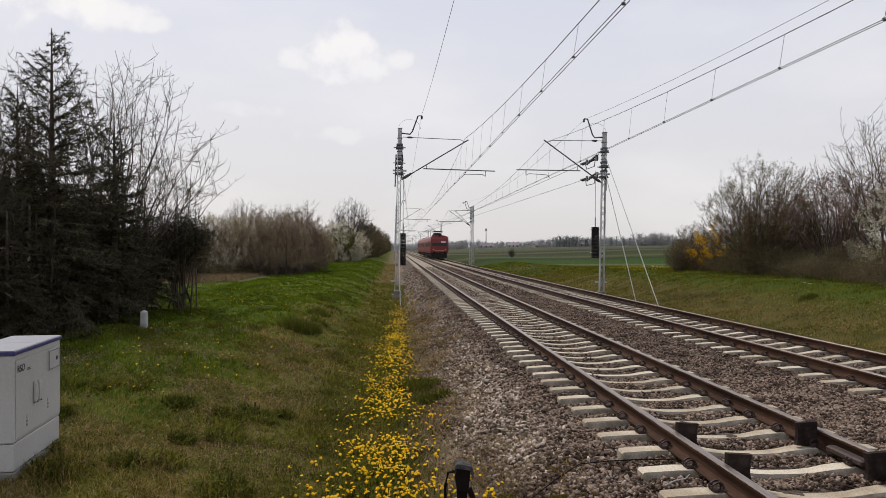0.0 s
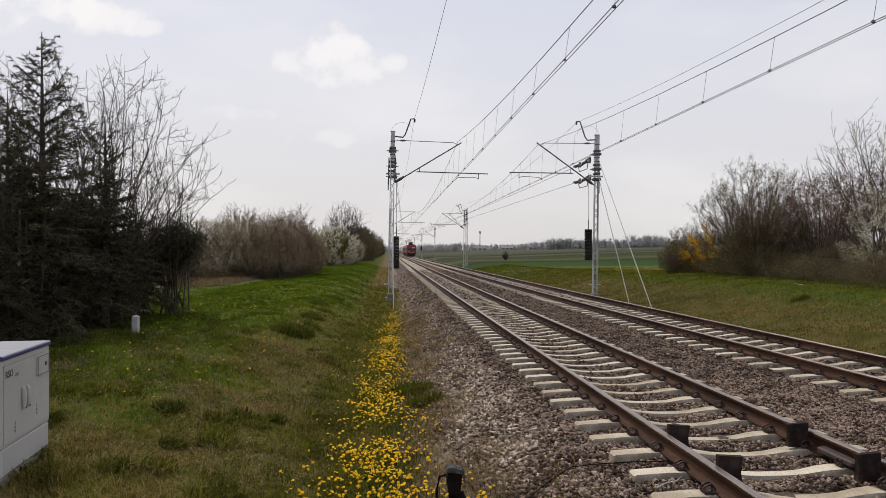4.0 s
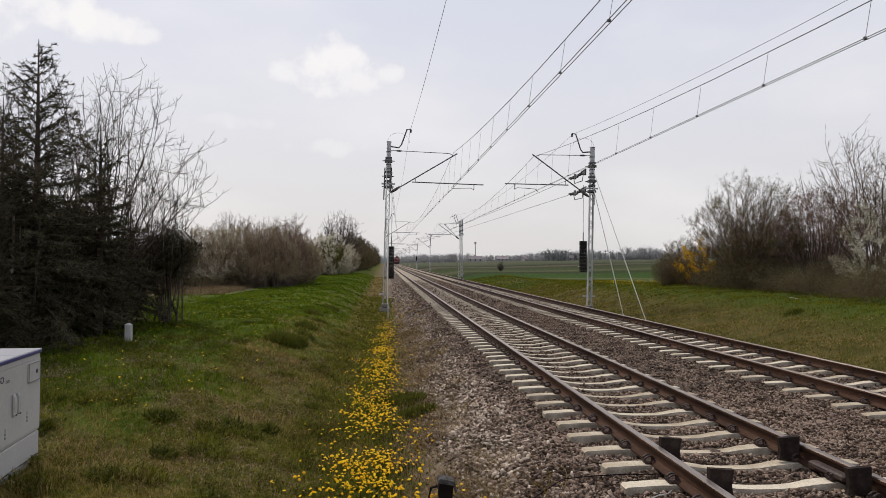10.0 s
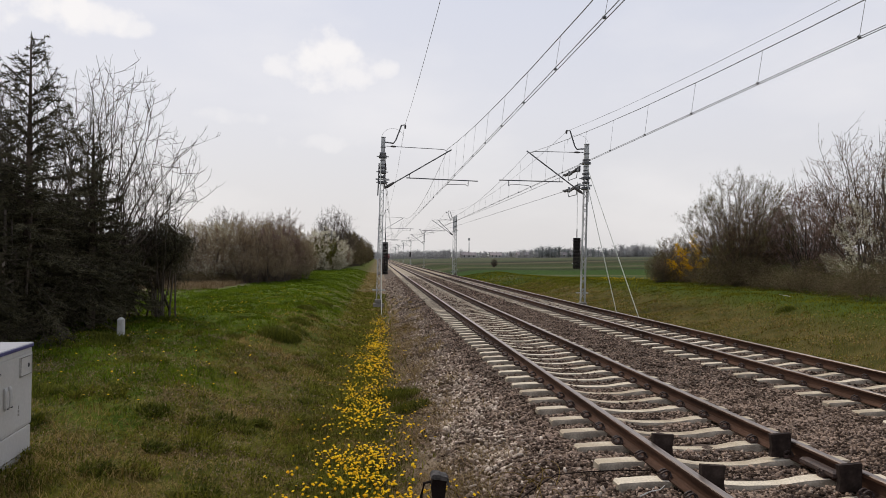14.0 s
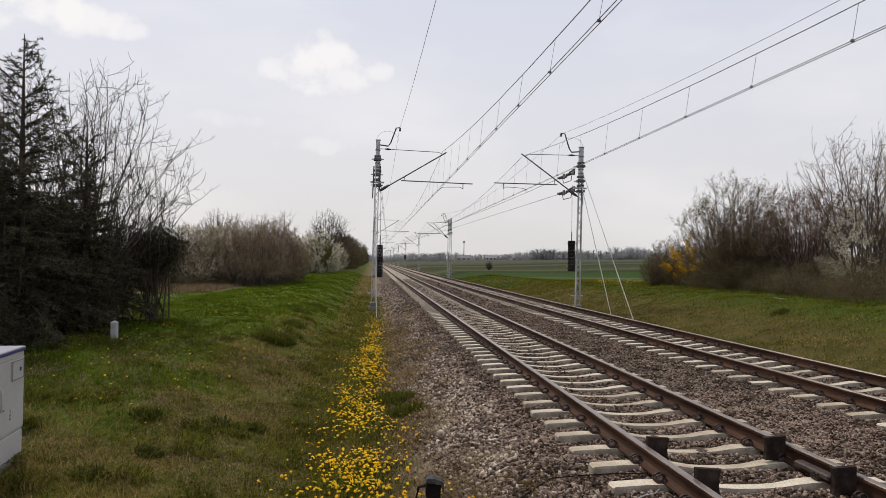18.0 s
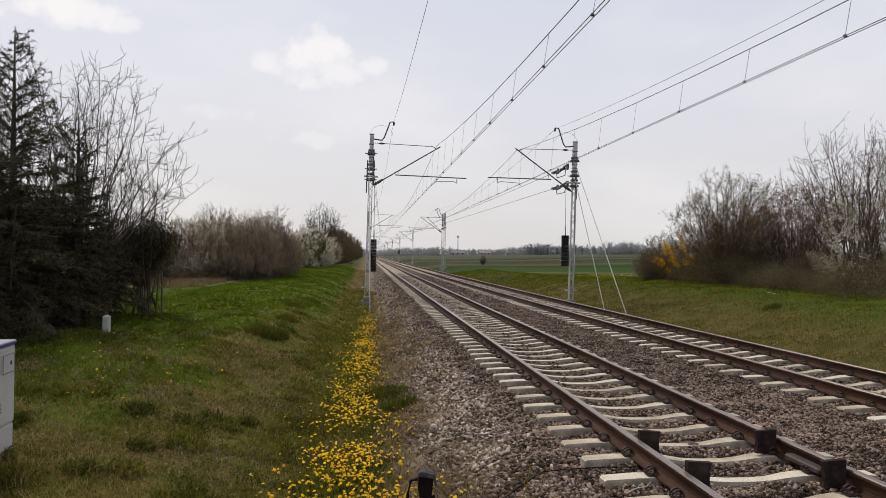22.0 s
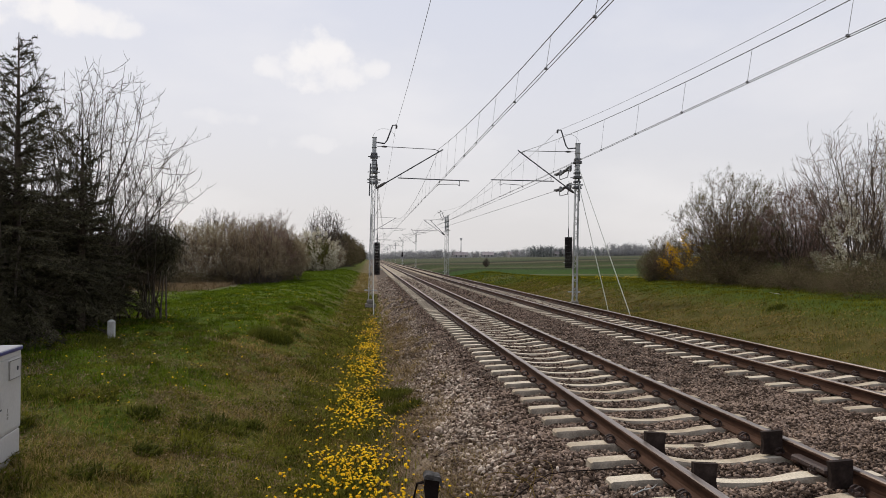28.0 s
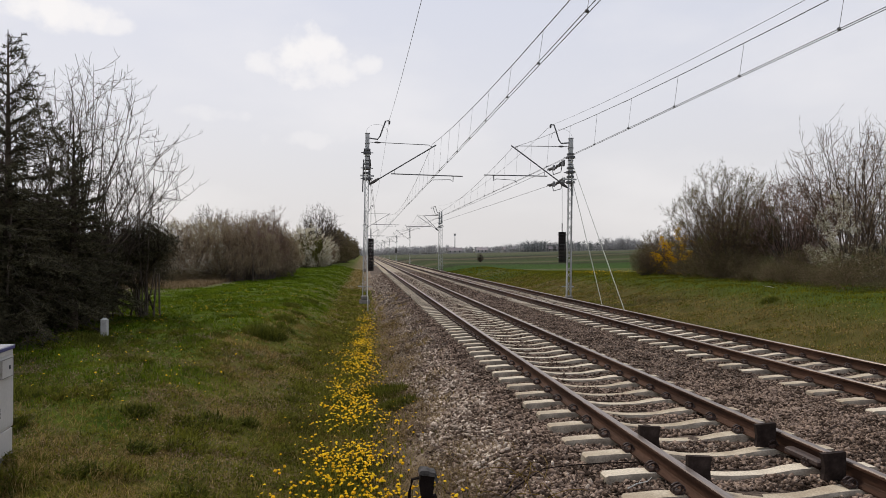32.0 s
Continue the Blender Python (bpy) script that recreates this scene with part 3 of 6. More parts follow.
ICO_V = np.array([(0, 1, 1.618), (0, -1, 1.618), (0, 1, -1.618), (0, -1, -1.618), (1, 1.618, 0), (-1, 1.618, 0), (1, -1.618, 0), (-1, -1.618, 0),
                  (1.618, 0, 1), (-1.618, 0, 1), (1.618, 0, -1), (-1.618, 0, -1)]) / 1.902
ICO_F = np.array([(0, 1, 8), (0, 8, 4), (0, 4, 5), (0, 5, 9), (0, 9, 1), (1, 6, 8), (8, 6, 10), (8, 10, 4), (4, 10, 2), (4, 2, 5), (5, 2, 11), (5, 11, 9), (9, 11, 7),
                  (9, 7, 1), (1, 7, 6), (3, 6, 7), (3, 7, 11), (3, 11, 2), (3, 2, 10), (3, 10, 6)])
CUBE_V = np.array([(x, y, z) for z in (-0.8, 0.8) for x, y in ((-0.8, -0.8), (0.8, -0.8), (0.8, 0.8), (-0.8, 0.8))])
CUBE_F = np.array([(0, 2, 1), (0, 3, 2), (4, 5, 6), (4, 6, 7), (0, 1, 5), (0, 5, 4), (1, 2, 6), (1, 6, 5), (2, 3, 7), (2, 7, 6), (3, 0, 4), (3, 4, 7)])
OCT_V = np.array([(1, 0, 0), (-1, 0, 0), (0, 1, 0), (0, -1, 0), (0, 0, 1), (0, 0, -1.0)])
OCT_F = np.array([(0, 2, 4), (2, 1, 4), (1, 3, 4), (3, 0, 4), (2, 0, 5), (1, 2, 5), (3, 1, 5), (0, 3, 5)])


def stones(name, x, y, z, size, base=(ICO_V, ICO_F)):
    """Angular stones of the given half sizes, each turned and chipped its own way."""
    V, F = base
    n = len(x)
    flat = np.array([1.4, 0.92, 0.58]) * rng.uniform(0.65, 1.3, (n, 3))
    v = (V[None] * rng.uniform(0.7, 1.15, (n, len(V), 1)) + rng.normal(0, 0.16, (n, len(V), 3))) * (size[:, None] * flat)[:, None, :]
    a, b_, c_ = rng.uniform(0, 2 * np.pi, n), rng.normal(0, 0.55, n), rng.normal(0, 0.55, n)
    x_, z_ = v[:, :, 0] * np.cos(b_)[:, None] + v[:, :, 2] * np.sin(b_)[:, None], v[:, :, 2] * np.cos(b_)[:, None] - v[:, :, 0] * np.sin(b_)[:, None]
    y_, z_ = v[:, :, 1] * np.cos(c_)[:, None] + z_ * np.sin(c_)[:, None], z_ * np.cos(c_)[:, None] - v[:, :, 1] * np.sin(c_)[:, None]
    v = np.stack([x_ * np.cos(a)[:, None] - y_ * np.sin(a)[:, None], x_ * np.sin(a)[:, None] + y_ * np.cos(a)[:, None], z_], -1)
    v += np.stack([x, y, z], -1)[:, None, :]
    f = F[None] + (np.arange(n) * len(V))[:, None, None]
    return array_mesh(name, v.reshape(-1, 3), f.reshape(-1, 3))


def in_sleeper(x, y):
    row = (y - SLEEPER_Y0) / SPACING
    row_b = (y - SLEEPER_Y0 - SHIFT_B) / SPACING
    hit_b = np.abs(row_b - np.round(row_b)) * SPACING < 0.14
    hit = np.abs(row - np.round(row)) * SPACING < 0.14
    return (hit & (np.abs(x - TRACK_A) < 1.30)) | (hit_b & (np.abs(x - line_b(y)) < 1.30))


SLEEPER_Y0, SHIFT_B = 6.33, 0.33


def lay_ballast():
    for y0, y1, n, s0, s1, base in ((3.6, 11, 96000, 0.012, 0.0225, (CUBE_V, CUBE_F)), (11, 30, 76000, 0.016, 0.031, (OCT_V, OCT_F)),
                                    (30, 75, 26000, 0.03, 0.055, (OCT_V, OCT_F)), (7.0, 16, 5200, 0.018, 0.036, (ICO_V, ICO_F))):
        x, y = rng.uniform(0.35, 9.9, n), rng.uniform(y0, y1, n)
        if len(base[0]) == 12:
            x = rng.normal(1.45, 0.26, n)
        elif y0 < 4:                                   # the wedge beside the near track is laid closest
            thin = rng.uniform(0, 1, n) < np.where(x < 1.5 + 0.95 * y, 1.0, 0.12)
            x, y = x[thin], y[thin]
        keep = ~in_sleeper(x, y) & (rng.uniform(0, 1, len(x)) < np.clip((x - 0.55 - 0.4 * np.clip((9.5 - y) / 2.5, 0, 1)) / 0.6, 0.05, 1))
        x, y = x[keep], y[keep]
        size = rng.uniform(s0, s1, len(x)) * np.where(x < 1.7, 1.1, 1.0)
        pale = rng.uniform(0, 1, len(x)) < 0.62 * np.clip((1.95 - x) / 0.45, 0, 1) * np.clip((x - 0.6) / 0.4, 0.25, 1) * np.clip((y - 6.6) / 1.4, 0.12, 1)
        for k, m_, text in ((~pale, M_STONE, "loose crushed grey-brown ballast stones"), (pale, M_PALE, "pale weathered stones on the ballast shoulder")):
            ob = part("ballast_stones", stones("ballast_stones", x[k], y[k], bed_z(x[k], y[k]) + size[k] * rng.uniform(-0.1, 0.75, k.sum()), size[k], base), m_)
            tagged(ob, text, "gravel", kind="stuff")


lay_ballast()


def gravel_path():
    """Pale grit and small stones strewn between the ditch and the ballast."""
    n = 6500
    x, y = rng.normal(0.55, 0.24, n), 12 + 22 * rng.uniform(0, 1, n) ** 1.4
    k = (x > -0.05) & (np.sin(y * 0.9) + np.sin(y * 2.1 + x * 3) > -1.0)
    x, y = x[k], y[k]
    size = rng.uniform(0.010, 0.024, len(x))
    z = np.maximum(ground_z(x, y), np.where(x > 0.15, bed_z(x, y), -9)) + size * 0.3
    tagged(part("grit", stones("grit", x, y, z, size, (OCT_V, OCT_F)), M_PALE), "pale grit and small stones beside the ditch", "gravel", kind="stuff")


gravel_path()


def loose_stones():
    """The nearest stones one by one, on a dozen shared shapes."""
    shapes = []
    for k in range(12):
        me = stones("stone", np.zeros(1), np.zeros(1), np.zeros(1), np.ones(1), (CUBE_V, CUBE_F) if k % 2 else (ICO_V, ICO_F))
        me.materials.append(M_PALE if k % 3 == 0 else M_STONE)
        shapes.append(me)
    made = 0
    while made < 290:
        x, y = rng.uniform(0.9, 4.6), 5.0 + 2.6 * rng.uniform(0, 1) ** 1.2
        if in_sleeper(np.array([x]), np.array([y]))[0] or min(abs(x - TRACK_A + GAUGE / 2), abs(x - TRACK_A - GAUGE / 2)) < 0.1:
            continue
        o = part("stone", shapes[made % 12], M_STONE, bed)
        s = rng.uniform(0.015, 0.028)
        o.matrix_basis = pose(x, y, float(bed_z(x, y)) + 0.015, *rng.normal(0, 20, 2), rng.uniform(0, 360)) @ Matrix.Diagonal((s, s, s, 1))
        made += 1


loose_stones()

# ---- tracks ----
def rail_outline(top):
    """Half-symmetrical flat-bottomed rail: foot, web, and head below the running surface."""
    w = [(0.075, 0.0), (0.075, 0.012), (0.02, 0.03), (0.009, 0.045), (0.009, 0.125), (0.036, 0.14), (0.036, 0.163)]
    return [(x, z + top - 0.172) for x, z in w] + [(-x, z + top - 0.172) for x, z in reversed(w)]


def sleeper_mesh():
    """Prestressed concrete sleeper: high rail seats, a lower waist, sloping flanks."""
    s = Shape()
    xs = [-1.30, -1.28, -0.98, -0.56, -0.44, -0.28, -0.12, 0.12, 0.28, 0.44, 0.56, 0.98, 1.28, 1.30]
    zs = [-0.02, -0.004, 0.012, 0.004, -0.008, -0.034, -0.044, -0.044, -0.034, -0.008, 0.004, 0.012, -0.004, -0.02]
    ws = [0.082, 0.094, 0.099, 0.097, 0.092, 0.080, 0.076, 0.076, 0.080, 0.092, 0.097, 0.099, 0.094, 0.082]
    for x, z, w in zip(xs, zs, ws):
        s.v += [(x, -w - 0.05, -0.2), (x, -w, z - 0.02), (x, -w + 0.012, z), (x, w - 0.012, z), (x, w, z - 0.02), (x, w + 0.05, -0.2)]
    for i in range(len(xs) - 1):
        for k in range(6):
            a, b2 = i * 6 + k, i * 6 + (k + 1) % 6
            s.f.append([a, b2, b2 + 6, a + 6])
    n = len(s.v)
    s.f += [[5, 4, 3, 2, 1, 0], [n - 6 + i for i in range(6)]]
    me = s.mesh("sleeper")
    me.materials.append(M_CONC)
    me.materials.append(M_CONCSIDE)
    # all but the top takes the flank colour, which holds grime and shade
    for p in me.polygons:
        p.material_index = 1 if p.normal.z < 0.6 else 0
    return me


def clip_mesh():
    """Elastic rail clip: two sprung loops over a cast shoulder."""
    s = Shape()
    s.box(-0.03, 0.035, -0.05, 0.05, 0.0, 0.035, 0.008)
    for y0 in (-0.028, 0.028):
        pts = [(-0.045 + 0.05 * math.cos(a) + 0.035, y0 + 0.012 * math.sin(a * 2), 0.04 + 0.038 * math.sin(a)) for a in [k * math.pi / 5 for k in range(-2, 8)]]
        s.tube(pts, 0.011, 5)
    s.tube([(-0.01, -0.06, 0.03), (-0.01, 0.06, 0.03)], 0.012, 5)
    return s.mesh("rail_clip")


def lay_tracks():
    sl, cl = sleeper_mesh(), clip_mesh()
    for x0, text, dy in ((TRACK_A, "railway track with rusty rails on pale concrete sleepers", 0.0), (TRACK_B, "parallel railway track with dark rails on concrete sleepers", SHIFT_B)):
        t = thing("railway_track", pose(x0, 0, 0), text, "railway track", "the two parallel tracks")
        bend = (lambda yy: float(line_b(yy)) - TRACK_B) if x0 == TRACK_B else (lambda yy: 0.0)
        run = [(bend(yy), yy) for yy in (-40, -5, 0, 3, 6, 9, 12, 15, 18, 22, 26, 30, 35, 40, 46, 54, 64, 80, 100, 140, 400, 1300)]
        for side in (-1, 1):
            cx = side * GAUGE / 2
            r = part("rail", Shape().sweep([(cx + x, z) for x, z in rail_outline(RAIL_TOP)], run), M_RAIL, t)
            part("rail_head", Shape().sweep([(cx - 0.0365, RAIL_TOP - 0.012), (cx - 0.028, RAIL_TOP), (cx + 0.028, RAIL_TOP), (cx + 0.0365, RAIL_TOP - 0.012)], run), M_HEAD, r, "shiny worn running surface")
        y = SLEEPER_Y0 + dy - SPACING * 14
        while y < 68:
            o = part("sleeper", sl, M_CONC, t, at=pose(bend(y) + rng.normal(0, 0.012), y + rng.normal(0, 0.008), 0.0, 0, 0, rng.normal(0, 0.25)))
            if -1 < y < 32:
                for side in (-1, 1):
                    for io in (-1, 1):
                        part("rail_clip", cl, M_CLIP, o, at=pose(side * GAUGE / 2 + io * 0.105, 0, 0.008, 0, 0, 0 if io > 0 else 180))
            y += SPACING
        v, f = np.array([q.co for q in sl.vertices]), np.array([list(p.vertices) for p in sl.polygons if len(p.vertices) == 4])
        ys = np.arange(y, 420, SPACING)
        vv = v[None] + np.stack([[bend(q) for q in ys], ys, np.zeros_like(ys)], -1)[:, None, :]
        ff = f[None] + (np.arange(len(ys)) * len(v))[:, None, None]
        o = part("sleeper_run", array_mesh("sleeper_run", vv.reshape(-1, 3), ff.reshape(-1, 4)), M_CONC, t)
        tagged(o, kind="stuff")
        clips = [(s_ * GAUGE / 2 + i_ * 0.105, yy) for yy in np.arange(SLEEPER_Y0 + dy + SPACING * 42, 80, SPACING) for s_ in (-1, 1) for i_ in (-1, 1)]
        s = Shape()
        for cx, cy in clips:
            s.box(cx + bend(cy) - 0.05, cx + bend(cy) + 0.05, cy - 0.05, cy + 0.05, 0.0, 0.07, 0.02)
        tagged(part("clip_run", s, M_CLIP, t), kind="stuff")


lay_tracks()


# ---- axle-counting sensors and plates fixed to the near rails ----
def rail_shield(x, y, side):
    """A bent plate across the inside of the rail, its outer lower corner rounded."""
    prof = [(0.045, -0.15), (0.045, 0.08), (0.15, 0.072), (0.262, 0.066), (0.248, 0.01), (0.242, -0.05), (0.246, -0.11), (0.258, -0.155), (0.16, -0.165)]
    t = thing("rail_sensor", pose(x, y, RAIL_TOP), "black rubber-clad sensor plate clamped to the rail", "rail sensor", "sensors on the rails")
    part("shield", Shape().prism([(side * u, w) for u, w in prof], "y", -0.025, 0.025), M_SHIELD, t)
    lo, hi = sorted((side * 0.02, side * 0.16))
    part("clamp", Shape().box(lo, hi, 0.06, 0.12, -0.13, -0.10, 0.005), M_CLIP, t)


for sy in (6.97, 5.90):
    rail_shield(TRACK_A - GAUGE / 2, sy, 1)
    rail_shield(TRACK_A + GAUGE / 2, sy - 0.02, -1)
bar = thing("rail_lubricator", pose(TRACK_A + GAUGE / 2 - 0.07, 6.45, 0.04), "dark steel box bracket along the inside of the rail", "rail device")
part("housing", Shape().box(-0.05, 0.05, -0.32, 0.22, 0.0, 0.06, 0.015), M_CLIP, bar)
part("bracket", Shape().box(0.03, 0.12, -0.05, 0.02, -0.02, 0.02, 0.005), M_CLIP, bar)


# ---- overhead line ----
def lattice_mast(at, label, height=8.0, cantilevers=1, far=False, reach=3.28):
    """A lattice mast on its footing; the arm reaches towards local +x."""
    t = thing("catenary_mast", at, label, "catenary mast", "catenary masts")
    f = Shape()
    f.prism([(-0.26, -0.26), (0.26, -0.26), (0.26, 0.26), (-0.26, 0.26)], "z", -0.8, -0.22)
    f.box(-0.19, 0.19, -0.19, 0.19, -0.22, 0.0, 0.05)
    part("footing", f, M_BASE, t)
    taper = lambda z: 0.125 - 0.025 * z / height
    for side in (-1, 1):
        s = Shape()
        for yy in (-0.09, 0.09):
            a, b2 = taper(0), taper(height)
            n = len(s.v)
            for z, w in ((-0.02, a), (height, b2)):
                x_in, x_out = side * (w - 0.035), side * w
                lo, hi = sorted((x_in, x_out))
                s.v += [(lo, yy - 0.012, z), (hi, yy - 0.012, z), (hi, yy + 0.012, z), (lo, yy + 0.012, z)]
            s.f += [[n + i for i in q] for q in ((0, 1, 5, 4), (1, 2, 6, 5), (2, 3, 7, 6), (3, 0, 4, 7), (4, 5, 6, 7))]
        n = len(s.v)
        for z, w in ((-0.02, taper(0)), (height, taper(height))):
            lo, hi = sorted((side * (w - 0.008), side * w))
            s.v += [(lo, -0.09, z), (hi, -0.09, z), (hi, 0.09, z), (lo, 0.09, z)]
        s.f += [[n + i for i in q] for q in ((0, 1, 5, 4), (1, 2, 6, 5), (2, 3, 7, 6), (3, 0, 4, 7))]
        part("chord", s, M_GALV, t)
    step, z, k = 0.36, 0.1, 0
    while z < height - 0.3:
        w0, w1 = taper(z) - 0.01, taper(z + step) - 0.01
        for yy in (-0.095, 0.095):
            sx = 1 if (k + (yy > 0)) % 2 else -1
            part("lacing_bar", Shape().tube([(-sx * w0, yy, z), (sx * w1, yy, z + step)], 0.014, 4), M_GALV, t)
        z, k = z + step, k + 1
        if far and k % 2:
            z += step
    for yy in (-0.099, 0.099):
        part("face_plate", Shape().box(-0.085, 0.085, yy - 0.004, yy + 0.004, height - 1.75, height - 0.02), M_GALV, t)
    for zz in (height - 0.5, height - 1.15, height - 1.35):
        part("band", Shape().box(-0.125, 0.125, -0.118, 0.118, zz, zz + 0.035), M_DARKSTEEL, t)
    part("cap", Shape().box(-0.12, 0.12, -0.11, 0.11, height, height + 0.03), M_GALV, t)
    for zz in (height - 0.85, height - 1.55, height - 2.0):
        part("collar", Shape().box(-0.16, 0.16, -0.14, 0.14, zz, zz + 0.10, 0.01), M_DARKSTEEL, t)
    if not far:
        for zz in (height - 1.02, height - 1.78, height - 2.3):
            part("collar", Shape().box(-0.19, 0.19, -0.17, 0.17, zz, zz + 0.13, 0.015), M_DARKSTEEL, t)
            part("bolt_bar", Shape().tube([(-0.3, -0.15, zz + 0.06), (0.3, -0.15, zz + 0.06)], 0.022, 6), M_DARKSTEEL, t)
        part("climbing_post", Shape().tube([(-0.19, -0.16, height - 2.9), (-0.17, -0.16, height - 1.3)], 0.03, 6), M_DARKSTEEL, t)
    part("cross_bracket", Shape().box(-0.32, 0.36, -0.04, 0.04, height - 2.12, height - 2.04), M_GALV, t)
    part("foot_bracket", Shape().box(-0.32, 0.32, -0.16, -0.1, 0.42, 0.48), M_GALV, t)
    horn = part("horn", Shape().tube([(0.1, 0, height - 0.22), (0.5, 0, height - 0.26), (0.62, 0, height - 0.1), (0.88, 0, height + 0.66), (1.07, 0, height + 0.68)], 0.035, 6), M_DARKSTEEL, t)
    part("insulator", Shape().tube([(1.07, 0, height + 0.68), (1.07, 0, height + 0.62), (1.07, 0, height + 0.5)], [0.03, 0.055, 0.04], 8), M_INSUL, horn)
    part("earth_lead", Shape().tube([(-0.08 + 0.55 * (1 - math.cos(a)), 0, height + 0.48 * math.sin(a) * (1 if a < 1.6 else 1.0)) for a in [i * math.pi / 10 for i in range(11)]], 0.007, 4), M_WIRE, t)
    for c in range(cantilevers):
        dy = c * 0.5
        tip = reach - 0.8 * c
        tie = part("top_tie", Shape().tube([(0.12, dy, height - 0.41), (tip - 0.25, dy, height - 0.46), (tip - 0.05, dy, height - 0.56)], 0.016 if c == 0 else 0.03, 6), M_DARKSTEEL, t)
        part("insulator", Shape().tube([(0.36, dy, height - 0.415), (0.45, dy, height - 0.417), (0.54, dy, height - 0.419), (0.64, dy, height - 0.42)], [0.03, 0.05, 0.05, 0.03], 8), M_INSUL, tie)
        tube = part("bracket_tube", Shape().tube([(0.12, dy, height - 2.52), (tip + 0.14, dy, height - 0.45)], 0.032, 8), M_DARKSTEEL, t)
        part("insulator", Shape().tube([(0.18, dy, height - 2.48), (0.3, dy, height - 2.40), (0.45, dy, height - 2.30), (0.6, dy, height - 2.20)], [0.05, 0.075, 0.075, 0.05], 8), M_INSUL, tube)
        part("registration_tube", Shape().tube([(1.2, dy, height - 1.95), (reach + 1.5, dy, height - 1.98)], 0.027, 8), M_DARKSTEEL, t)
        part("hanger", Shape().tube([(1.35, dy, height - 1.95), (1.35, dy, height - 1.72)], 0.014, 5), M_DARKSTEEL, t)
        part("drop_bracket", Shape().tube([(reach + 1.02, dy, height - 1.97), (reach + 1.02, dy, height - 2.25)], 0.018, 6), M_DARKSTEEL, t)
        part("steady_arm", Shape().tube([(reach + 1.02, dy, height - 2.25), (reach + 0.87, dy, height - 2.16), (reach - 0.03, dy, height - 2.2), (reach - 0.18, dy, height - 2.34)], 0.014, 6), M_DARKSTEEL, t)
    return t


def tension_weight(x, y, z0, z1, top, r):
    t = thing("tension_weight", pose(x, y, z0), "stack of dark iron tensioning weights hung on a steel rope", "tension weight", "tensioning weights")
    n = 22
    h = (z1 - z0) / n
    d = Shape()
    d.tube([(0, 0, 0.0), (0, 0, 0.006), (0, 0, h - 0.012), (0, 0, h - 0.006)], [r * 0.985, r, r, r * 0.985], 14)
    me = d.mesh("weight_disc")
    for i in range(n):
        part("weight_disc", me, M_WEIGHT, t, at=pose(0, 0, i * h, 0, 0, i * 37))
    part("rod", Shape().tube([(0, 0, z1 - z0), (0, 0, z1 - z0 + 0.45)], 0.025, 6), M_DARKSTEEL, t)
    part("rope", Shape().tube([(0, 0, z1 - z0 + 0.4), (0, 0, top - z0)], 0.010, 5), M_WIRE, t)
    for zz in (0.25, 1.0, 1.4):
        part("guide_ring", Shape().box(-0.24, 0.30, -0.02, 0.02, zz, zz + 0.03), M_GALV, t)


def span_z(y, z_top, sag):
    k = ((y - MASTS_Y[0]) / 64.0) % 1.0
    return z_top - sag * 4 * k * (1 - k)


def overhead(x, x_contact, x_earth, top, zc, text):
    t = thing("overhead_wires", pose(0, 0, 0), text, "overhead wires", "overhead wires above the tracks")
    ys = [MASTS_Y[0] - 64 + 4 * i for i in range(0, 146)]
    part("messenger_wire", Shape().tube([(x, y, span_z(y, top, 1.28)) for y in ys], 0.0095, 4, False), M_WIRE, t)
    for dx in (-0.035, 0.035):
        part("contact_wire", Shape().tube([(x_contact + dx, y, zc) for y in ys[::4]], 0.0075, 4, False), M_WIRE, t)
    part("earth_wire", Shape().tube([(x_earth, y, span_z(y, 8.48, 1.15)) for y in ys], 0.007, 4, False), M_WIRE, t)
    for i in range(-14, 62):
        y = 13.6 + 3.02 * i
        if abs((y - 4) % 64 - 32) > 1.2:
            d = part("dropper", Shape().tube([(x, y, span_z(y, top, 1.28)), (x_contact, y, zc)], 0.0045, 4), M_WIRE, t)
            if y < 60:
                part("dropper_clip", Shape().box(x_contact - 0.03, x_contact + 0.03, y - 0.02, y + 0.02, zc - 0.01, zc + 0.04, 0.01), M_DARKSTEEL, d)


overhead(TRACK_A, TRACK_A - 0.1, MAST_A + 1.17, 7.42, 5.60, "paired contact wires, messenger and droppers above the near track")
overhead(LINE_B + 0.1, LINE_B, MAST_B - 0.9, 7.30, 5.47, "paired contact wires, messenger and droppers above the far track")

for i, y in enumerate(MASTS_Y):
    lattice_mast(pose(MAST_A + (0.1 if i else 0), y, -0.12, 0, 0.9 if i == 0 else 0.3, 0), "grey lattice steel catenary mast on a concrete footing", far=i > 0)
    lattice_mast(pose(MAST_B + (0.1 if i else 0), y, -0.18 if i == 0 else -0.4, 0, -0.9 if i == 0 else -0.3, 180), "grey lattice steel catenary mast on a concrete footing", cantilevers=2 if i == 1 else 1, far=i > 0, reach=2.95)
lattice_mast(pose(MAST_B + 0.5, 100.6, -0.18, 0, 0, 180), "grey lattice steel catenary mast beside another one", cantilevers=0, far=True)
lattice_mast(pose(MAST_A, 36 - 64, -0.12), "grey lattice steel catenary mast on a concrete footing", far=True)
lattice_mast(pose(MAST_B, 36 - 64, -0.18, 0, 0, 180), "grey lattice steel catenary mast on a concrete footing", far=True)
tension_weight(MAST_A + 0.30, 36.0, 1.10, 2.70, 5.6, 0.14)
tension_weight(MAST_B - 0.33, 36.0, 1.50, 3.06, 5.9, 0.19)


